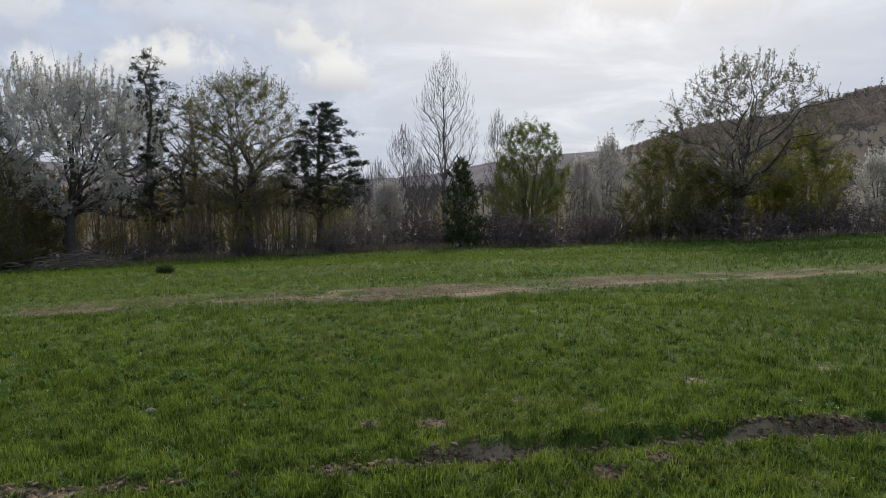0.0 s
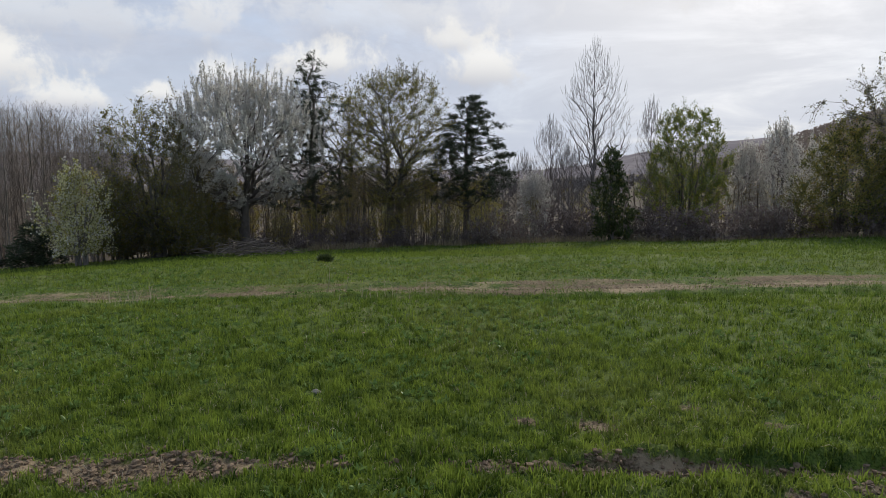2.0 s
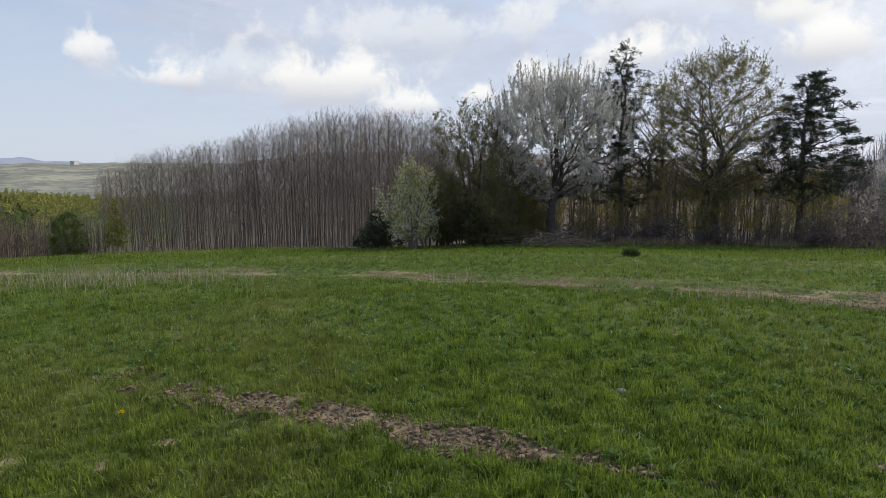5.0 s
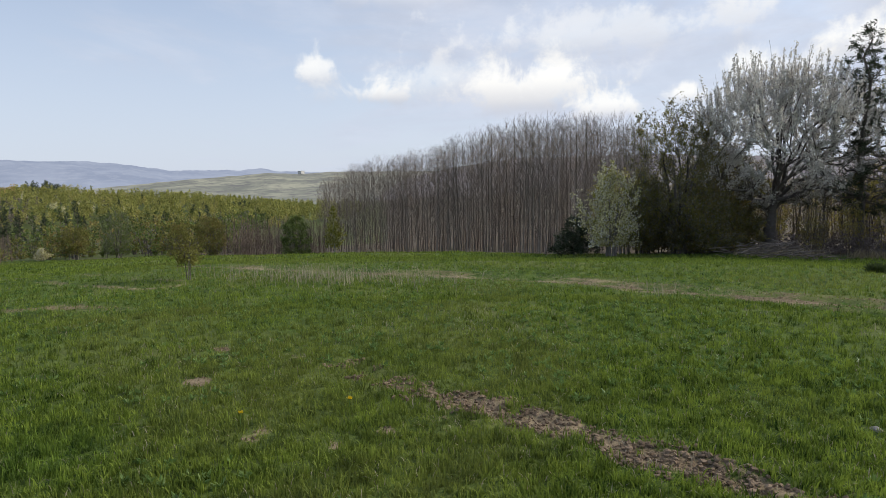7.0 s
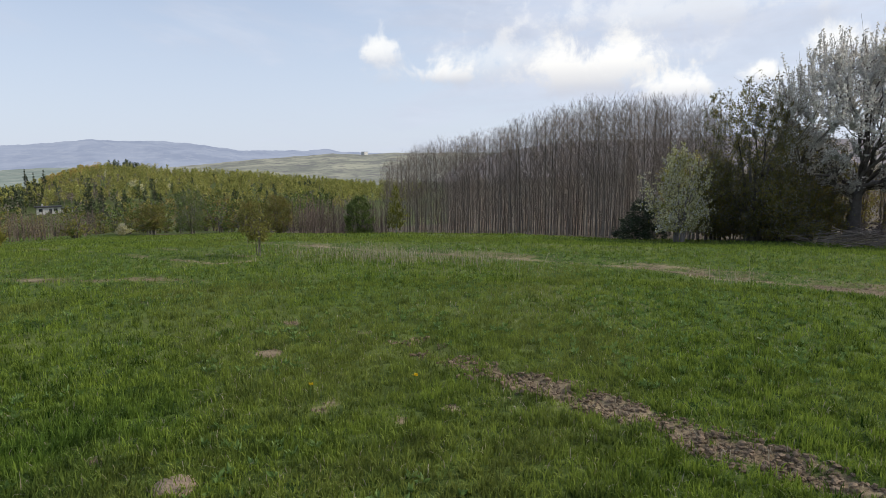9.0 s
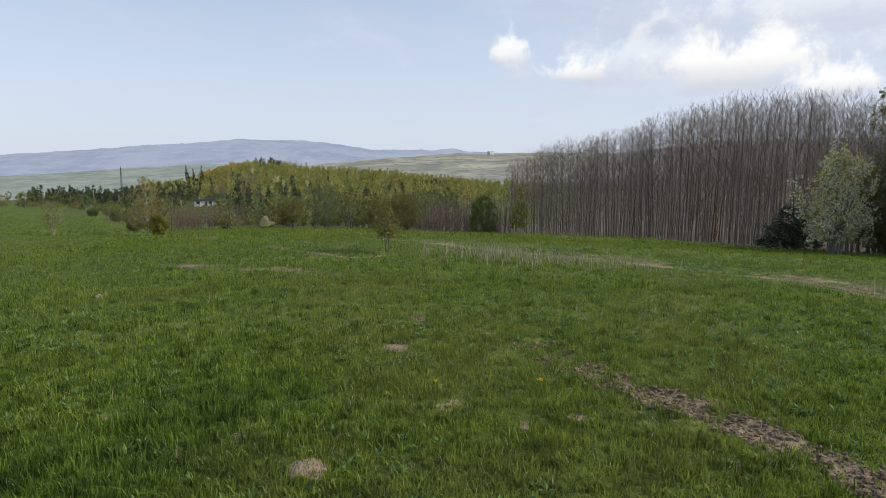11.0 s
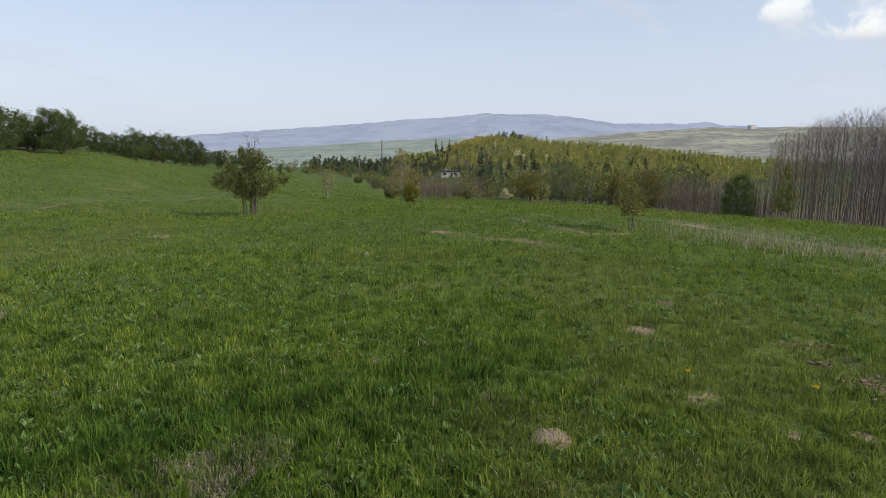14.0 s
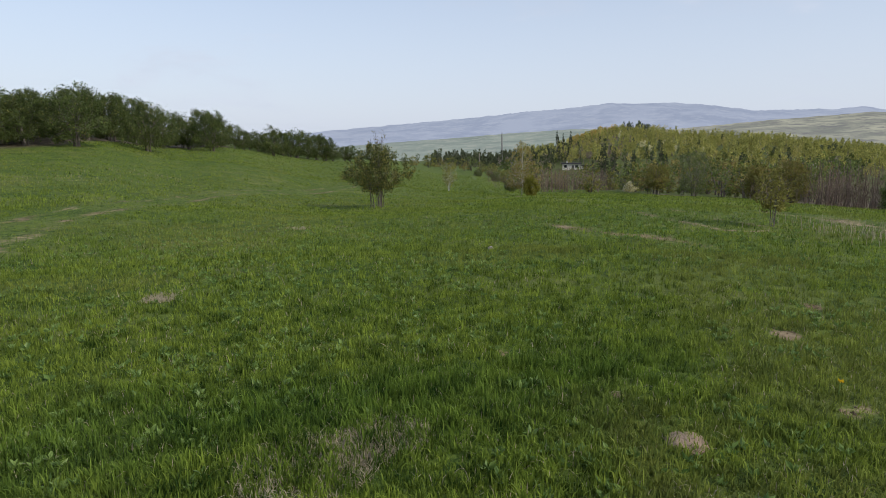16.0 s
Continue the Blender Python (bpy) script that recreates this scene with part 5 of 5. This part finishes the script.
far_wood("brush_wood", strewn(1500, (-46, 36), (58, 400), (2.2, 4.2)), TWIG, "bare brown brush behind the tree row", rng, False, 16, .2)
far_wood("hill_pine_wood", strewn(60, (-46, -26), (560, 700), (8, 12)), NEEDLES, "dark pines on the far hillside", rng, True, 40)
far_wood("valley_wood", strewn(260, (100, 128), (420, 900), (6, 10)), LEAF_HAW, "green woods in the valley", rng, False, 30)


def block(w, d, h, base=(0, 0, 0), bevel=0.02):
    bm = bmesh.new()
    bmesh.ops.create_cube(bm, size=1, matrix=Matrix.Translation((base[0], base[1], base[2] + h / 2)) @ Matrix.Diagonal((w, d, h, 1)))
    if bevel:
        bmesh.ops.bevel(bm, geom=bm.edges[:], offset=bevel, segments=1, affect="EDGES")
    return bm


def house():
    p = on_slope(96.9, -2.9)
    ob = thing("house", p, "low white house with a dark flat roof across the dip", "house", turn=radians(98.5), size=0.92)
    part("wall", block(8.5, 6, 3.2, (-1.5, 0, -0.6)), PLASTER, ob)
    part("roof", block(9.8, 7.2, 0.45, (-1.5, 0, 2.6)), ROOF, ob)
    part("wall", block(4.2, 4, 2.4, (5.2, 0.8, -0.6)), PLASTER, ob, "porch wall")
    part("roof", block(5.2, 5.0, 0.35, (5.4, 0.5, 1.8)), ROOF, ob, "lower porch roof")
    for x in (4.0, 7.2):
        part("post", block(0.2, 0.2, 2.4, (x, -1.8, -0.6)), BARK, ob, "dark porch post")
    for x in (-4.2, 1.0):
        w = part("window", block(1.3, 0.12, 1.2, (x, -3.03, 0.9)), PANE, ob)
        part("frame", block(1.5, 0.08, 0.1, (x, -3.05, 0.78)), PLASTER, w)
    part("door", block(1.0, 0.12, 2.0, (-0.8, -3.03, 0.0)), ROOF, ob)
    part("chimney", block(0.6, 0.6, 1.0, (-3.5, 1.0, 3.0)), PLASTER, ob)


def shed():
    p = on_slope(105.65, -2.55)
    ob = thing("shed", p, "small pale shed with a flat roof among bushes", "shed", turn=radians(105.6))
    part("wall", block(2.2, 2, 2.0, (0, 0, -0.2)), PLASTER, ob)
    part("roof", block(2.6, 2.4, 0.2, (0, 0, 1.8)), ROOF, ob)
    part("door", block(0.8, 0.1, 1.6, (0.3, -1.02, 0)), ROOF, ob)


def utility_pole(az, el, r):
    p = spot(az, r)
    high = tall(p, el)
    ob = thing("utility_pole", p, "wooden utility pole with a short crossarm", "pole", "poles across the dip")
    w = Wood()
    w.tube([(0, 0, -.3), (0, 0, high)], [.2, .14], 6)
    part("post", w.mesh("post", TWIG), None, ob)
    part("crossarm", block(1.6, .14, .14, (0, 0, high - .7)), TWIG, ob)
    for x in (-.65, .65):
        part("insulator", block(.12, .12, .25, (x, 0, high - .56)), PLASTER, ob)


def pylon():
    p = spot(103.45, 285)
    high = tall(p, 0.45)
    ob = thing("pylon", p, "steel lattice power pylon among far pines", "pylon")
    for i in range(4):
        w = Wood()
        a = radians(45 + 90 * i)
        w.tube([(math.cos(a) * .6, math.sin(a) * .6, 0), (math.cos(a) * .25, math.sin(a) * .25, high * .85), (0, 0, high)], [.09, .08, .07], 4)
        part("leg", w.mesh("leg", STEEL), None, ob)
    for i in range(9):
        w = Wood()
        u = i / 9 * .85
        rr = .6 - .41 * u
        for k in range(4):
            a, b = radians(45 + 90 * k), radians(135 + 90 * k)
            w.tube([(math.cos(a) * rr, math.sin(a) * rr, high * u), (math.cos(b) * rr * .9, math.sin(b) * rr * .9, high * (u + .09))], [.05, .05], 3)
        part("brace", w.mesh("brace", STEEL), None, ob)
    for z in (0.7, 0.82, 0.94):
        w = Wood()
        w.tube([(-1.5, 0, high * z), (0, 0, high * z + .2), (1.5, 0, high * z)], [.05, .08, .05], 4)
        part("crossarm", w.mesh("crossarm", STEEL), None, ob)


def far_farm():
    a, r = radians(71.7), 1850
    place = (-math.sin(a) * r, math.cos(a) * r, 1.6 + r * math.tan(radians(1.62)))
    ob = thing("farm_building", place, "white farm building on the distant plateau", "building", turn=a + 0.9)
    part("wall", block(16, 12, 9, (0, 0, -2)), PLASTER, ob)
    part("roof", block(16.5, 12.5, .4, (0, 0, 7)), ROOF, ob)


house()
shed()
utility_pole(105.5, -1.45, 260)
utility_pole(108.0, -1.7, 270)
pylon()
far_farm()


# ---------- what grows and lies on the meadow ----------
def surface(x, y):
    return height(x, y) + dents(x, y)


def blades(name, x, y, high, width, material, label, rng, lean=0.5, tri=False):
    """Grass blades at x, y: two bent halves each (or one plain half)."""
    n = len(x)
    base = np.stack([x, y, surface(x, y) - 0.005], -1)
    t = rng.uniform(0, 6.283, n)
    side = np.stack([np.cos(t), np.sin(t), np.zeros(n)], -1) * (width * rng.uniform(.7, 1.3, n))[:, None] * .5
    b = rng.uniform(0, 6.283, n)
    k = np.abs(rng.normal(0, lean, n)) * high
    over = np.stack([np.cos(b) * k, np.sin(b) * k, np.zeros(n)], -1)
    up = np.stack([np.zeros(n), np.zeros(n), high], -1)
    tip = base + over + up * np.clip(1 - (k / high) ** 2 * .3, .3, 1)[:, None]
    if tri:
        v = np.stack([base - side, base + side, tip], 1)
        me = solid(name, v.reshape(-1, 3), np.arange(n * 3).reshape(n, 3), material)
    else:
        mid = base + over * .35 + up * .58
        v = np.stack([base - side, base + side, mid + side * .75, tip, mid - side * .75], 1).reshape(-1, 3)
        i = np.arange(n)[:, None] * 5
        f = np.concatenate([i + [0, 1, 2], i + [0, 2, 4], i + [4, 2, 3]])
        me = solid(name, v, f, material)
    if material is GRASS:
        at = me.attributes.new("lush_shade", "FLOAT", "POINT")
        at.data.foreach_set("value", np.repeat(lush_and_shade(x, y), 3 if tri else 5).astype(np.float32))
    return tagged(new(name, me), label, "grass", kind="stuff")


def sward(n, r, rng, power=1.0, sweep=(-44, 150)):
    a = np.radians(rng.uniform(*sweep, n))
    d = r[0] + (r[1] - r[0]) * rng.uniform(0, 1, n) ** power
    return -np.sin(a) * d, np.cos(a) * d


def meadow():
    rng = np.random.default_rng(21)
    for n, each, r, sweep, high, wide, tri in ((58000, 6, (1.7, 9.5), (-44, 150), .056, .0078, False), (46000, 6, (1.7, 6.5), (-44, 150), .036, .0085, True), (20000, 6, (.3, 9.5), (148, 318), .07, .011, True), (4000, 6, (.2, 1.8), (-44, 150), .08, .009, True),
                                               (60000, 5, (9.0, 22), (-44, 150), .07, .011, True), (62000, 4, (21, 60), (-44, 150), .085, .032, True), (30000, 3, (55, 125), (70, 150), .11, .07, True)):
        x, y = sward(n, r, rng, 1.15, sweep)
        x, y = np.repeat(x, each), np.repeat(y, each)
        tuft = np.repeat(rng.uniform(-1, 1, n), each) * .5 + lumps(x, y, .5, 1) * .5
        s = .014 * (wide / .0075)
        x, y = x + rng.normal(0, s, n * each), y + rng.normal(0, s, n * each)
        keep = rng.uniform(0, 1, n * each) > bareness(x, y) * 1.3
        edge = np.hypot(x, y) < np.interp(np.degrees(np.arctan2(-x, y)), [-44, -26, -5, 15, 30, 40, 48, 60, 70, 78, 85, 95, 102, 110, 118, 128, 140, 150], [30, 29, 28.5, 28, 26, 26.5, 33, 44, 54, 60, 84, 106, 118, 125, 125, 90, 52, 46])
        keep &= edge
        x, y, tuft = x[keep], y[keep], tuft[keep]
        h = high * np.clip(1 + .7 * tuft, .3, 2) * rng.uniform(.5, 1.35, len(x))
        h *= 1 + .4 * lush_and_shade(x, y)
        h *= np.clip(.3 + .45 * np.minimum(off_line(x, y, TRACK), off_line(x, y, TRACK_SOUTH)), .3, 1)
        blades("meadow_grass", x, y, h, np.full(len(x), wide), GRASS, "short fresh green meadow grass", rng, .6, tri)
    # dead blades among the green
    x, y = sward(42000, (1.9, 16), rng, 1.1)
    keep = (grain(x, y, .8, 7) > .42) & (rng.uniform(0, 1, len(x)) > .2)
    x, y = x[keep], y[keep]
    blades("dead_grass", x, y, rng.uniform(.02, .07, len(x)), np.full(len(x), .005), STRAW, "withered blades in the meadow grass", rng, 1.1)
    # withered thatch on the wheel track across the meadow
    x, y = sward(60000, (7.5, 17), rng, 1.0, (-44, 100))
    keep = fall(off_line(x, y, TRACK), 1.1) * (.3 + grain(x, y, .5, 9)) > rng.uniform(.25, .9, len(x))
    x, y = x[keep], y[keep]
    blades("track_thatch", x, y, rng.uniform(.02, .05, len(x)), np.full(len(x), .011), STRAW, "flattened dry grass on the wheel track", rng, 1.5, True)
    # flat dry hay lying in patches, and standing dry tufts
    xs, ys = [], []
    for a, b, r in HAY:
        m = int(1500 * (r / .2))
        t, d = rng.uniform(0, 6.283, m), r * 1.3 * np.sqrt(rng.uniform(0, 1, m))
        xs.append(a + np.cos(t) * d)
        ys.append(b + np.sin(t) * d)
    x, y = np.concatenate(xs), np.concatenate(ys)
    blades("dry_hay", x, y, rng.uniform(.02, .06, len(x)), np.full(len(x), .005), STRAW, "matted dry hay lying on the meadow", rng, 1.6)
    # dry reeds, standing
    xs, ys = [], []
    for (a, b), m, s in (((-13.6, 3.2), 220, .7), ((-12.6, 3.6), 320, .6), ((-12.0, 4.1), 380, .55), ((-11.4, 4.6), 320, .6), ((-10.8, 5.2), 260, .6), ((-10.3, 5.8), 160, .6),
                         ((-6.6, 7.55), 60, .22), ((-3.2, 8.6), 40, .3), ((-21, -23.7), 260, 1.6), ((-27.9, -27.5), 300, 2.0)):
        m = int(m * .55)
        xs.append(a + rng.normal(0, s * 1.15, m))
        ys.append(b + rng.normal(0, s * .8, m))
    x, y = np.concatenate(xs), np.concatenate(ys)
    blades("dry_reeds", x, y, rng.uniform(.08, .42, len(x)) * rng.uniform(.5, 1, len(x)), np.full(len(x), .008), STRAW, "standing pale dry stalks in the meadow", rng, .38)
    # the withered fringe along the trees
    n = 9000
    a = rng.uniform(-44, 34, n)
    d = np.interp(a, [-44, -26, -5, 15, 30, 40], [29.6, 28.6, 28.1, 27.6, 25.6, 26]) + np.abs(rng.normal(0, .8, n))
    x, y = -np.sin(np.radians(a)) * d, np.cos(np.radians(a)) * d
    keep = grain(x, y, 1.2, 31) > .35
    x, y = x[keep], y[keep]
    blades("withered_fringe", x, y, rng.uniform(.08, .4, len(x)), np.full(len(x), .02), FRINGE, "withered tall grass along the foot of the trees", rng, .8)
    # broad-leaved weeds
    n = 9000
    x, y = sward(n, (2.0, 15), rng, 1.0)
    keep = (grain(x, y, 1.3, 13) * .6 + grain(x, y, .4, 14) * .4 > .5) & (bareness(x, y) < .3)
    x, y = x[keep], y[keep]
    m = 9
    at = np.repeat(np.stack([x, y, surface(x, y) + .01], -1), m, 0)
    t = rng.uniform(0, 6.283, len(at))
    way = np.stack([np.cos(t), np.sin(t), rng.uniform(.3, 1.2, len(at))], -1)
    ob = thing("broad_weeds", (0, 0, 0), "low broad-leaved weeds among the grass", "weeds", kind="stuff")
    part("leaves", leaves("leaves", at, .021, WEED, rng, 2.4, along=way), None, ob)
    # crumbs of soil in the ruts
    x, y = sward(110000, (2.0, 12), rng, 1.1)
    keep = bareness(x, y) > .4
    x, y = x[keep], y[keep]
    s = rng.uniform(.003, .018, len(x)) * rng.uniform(.4, 1, len(x))
    c = np.stack([x, y, surface(x, y) + .006], -1)
    o = np.array([[1, 0, 0], [0, 1, 0], [-1, 0, 0], [0, -1, 0], [0, 0, .9]])
    v = c[:, None] + o[None] * s[:, None, None] * rng.uniform(.6, 1.3, (len(x), 5, 1))
    i = np.arange(len(x))[:, None] * 5
    f = np.concatenate([i + [0, 1, 4], i + [1, 2, 4], i + [2, 3, 4], i + [3, 0, 4]])
    tagged(new("soil_crumbs", solid("soil_crumbs", v.reshape(-1, 3), f, SOIL)), "crumbs of dry soil in the wheel ruts", "soil", kind="stuff")
    x, y = sward(46000, (2.6, 7.5), rng, 1.0, (-44, 75))
    keep = (bareness(x, y) > .35) & (off_line(x, y, RUT) < .5)
    x, y = x[keep], y[keep]
    ball = bmesh.new()
    bmesh.ops.create_icosphere(ball, subdivisions=1, radius=1)
    o = np.array([q.co[:] for q in ball.verts])
    tri = np.array([[q.index for q in face.verts] for face in ball.faces])
    ball.free()
    s = rng.uniform(.008, .026, len(x)) * rng.uniform(.3, 1, len(x))
    v = np.stack([x, y, surface(x, y) + s * .5], -1)[:, None] + o[None] * s[:, None, None] * rng.uniform(.6, 1.35, (len(x), len(o), 1)) * [1, 1, .7]
    f = (np.arange(len(x)) * len(o))[:, None, None] + tri[None]
    tagged(new("soil_clods", solid("soil_clods", v.reshape(-1, 3), f.reshape(-1, 3), SOIL)), "clods of brown soil thrown up beside the wheel ruts", "soil", kind="stuff")


meadow()


def molehill():
    rng = np.random.default_rng(3)
    bm = bmesh.new()
    bmesh.ops.create_uvsphere(bm, u_segments=64, v_segments=36, radius=1)
    for v in bm.verts:
        n = noise.fractal(v.co * 2.6, 0.8, 2.0, 5)
        v.co *= 1 + 0.1 * n
        v.co.x, v.co.y, v.co.z = v.co.x * .115, v.co.y * .11, max(v.co.z, -.2) * .038
    x, y = -3.54, .10
    me = bpy.data.meshes.new("molehill")
    bm.to_mesh(me)
    bm.free()
    me.materials.append(SOIL_PALE)
    ob = new("molehill", me)
    ob.location = (x, y, float(surface(x, y)))
    tagged(ob, "small molehill of pale dry soil in the grass", "molehill")


def dandelion(x, y):
    ob = thing("dandelion", (x, y, float(surface(x, y))), "yellow dandelion flower in the grass", "flower", "dandelions in the meadow")
    w = Wood()
    w.tube([(0, 0, 0), (.006, 0, .05), (.004, .004, .095)], [.003, .003, .003], 5)
    part("stem", w.mesh("stem", WEED), None, ob)
    rng = np.random.default_rng(int(abs(x * 100)))
    t = np.linspace(0, 6.283 * 3, 44)
    way = np.stack([np.cos(t), np.sin(t), np.linspace(.15, 1.4, 44)], -1)
    at = np.tile([.004, .004, .095], (44, 1)) + rng.normal(0, .002, (44, 3))
    part("bloom", leaves("bloom", at, .0085, PETAL, rng, 2.2, along=way * 3), None, ob)


def brush_pile():
    """Heap of cut branches under the cherry tree."""
    rng = np.random.default_rng(6)
    a, b = spot(33.8, 24.6), spot(27.2, 24.6)
    mid = (a + b) / 2
    ob = thing("brush_pile", mid, "heap of cut brown branches under the cherry tree", "brush pile")
    half = (b - a) / 2
    for i in range(90):
        u = rng.uniform(-1, 1)
        h = .6 * (1 - abs(u + .25) ** 1.6 * .7) * rng.uniform(.05, 1)
        c = np.array([half.x * u + rng.normal(0, .25), half.y * u + rng.normal(0, .45), max(h, .04) + half.z * u])
        t = math.atan2(half.y, half.x) + rng.normal(0, .55)
        d = np.array([math.cos(t), math.sin(t), rng.normal(0, .12)])
        n = rng.uniform(.4, 1.1)
        w = Wood()
        w.tube(bent(rng, c - d * n / 2, d, n, 5, .1, 0), np.linspace(.02, .006, 6) * rng.uniform(.5, 1.3), 5)
        part("branch", w.mesh("branch", BRUSH), None, ob)


def stone(x, y, s, label):
    bm = bmesh.new()
    bmesh.ops.create_icosphere(bm, subdivisions=3, radius=1)
    for v in bm.verts:
        v.co *= 1 + .3 * noise.fractal(v.co * 1.3 + Vector((x, y, 0)), 1, 2, 4)
        v.co = Vector((v.co.x * s, v.co.y * s * .8, v.co.z * s * .55))
    me = bpy.data.meshes.new("stone")
    bm.to_mesh(me)
    bm.free()
    me.materials.append(STONE)
    ob = new("stone", me)
    ob.location = (x, y, float(surface(x, y)) + s * .2)
    tagged(ob, label, "stone")


def dark_tuft():
    rng = np.random.default_rng(4)
    p = spot(24.5, 15.6)
    n = 380
    ob = thing("grass_tuft", p, "dense dark green tuft standing out of the meadow", "plant")
    t = rng.uniform(0, 6.283, n)
    at = np.stack([np.cos(t), np.sin(t), np.zeros(n)], -1) * (.11 * np.sqrt(rng.uniform(0, 1, n)))[:, None]
    way = np.stack([np.cos(t) * .5, np.sin(t) * .5, np.full(n, 1.0)], -1)
    part("leaves", leaves("leaves", at, .03, LEAF_DARK, rng, 6, along=way), None, ob)


def dry_stalk(az, r, high):
    rng = np.random.default_rng(int(az * 10))
    ob = thing("dry_stalk", spot(az, r), "single pale dry weed stalk in the meadow", "stalk", "dry stalks in the meadow")
    w = Wood()
    w.tube(bent(rng, (0, 0, -.02), (.1, 0, 1), high, 5, .06, 0), np.linspace(.006, .003, 6), 4)
    part("stem", w.mesh("stem", STRAW), None, ob)
    at = np.array([[.08 * high, 0, high]]) * np.ones((16, 1)) + rng.normal(0, .03, (16, 3))
    part("seed_head", leaves("seed_head", at, .012, STRAW, rng, 2), None, ob)


dry_stalk(24.5, 9.6, .42)
dry_stalk(62.0, 10.5, .35)
dry_stalk(22.8, 9.9, .25)
molehill()
for x, y in ((-4.46, 1.0), (-4.31, 1.72)):
    dandelion(x, y)
brush_pile()
dark_tuft()
stone(-9.1, -2.38, .05, "small pale stone lying in the grass")
stone(-2.12, 4.33, .035, "small pale stone lying in the grass")
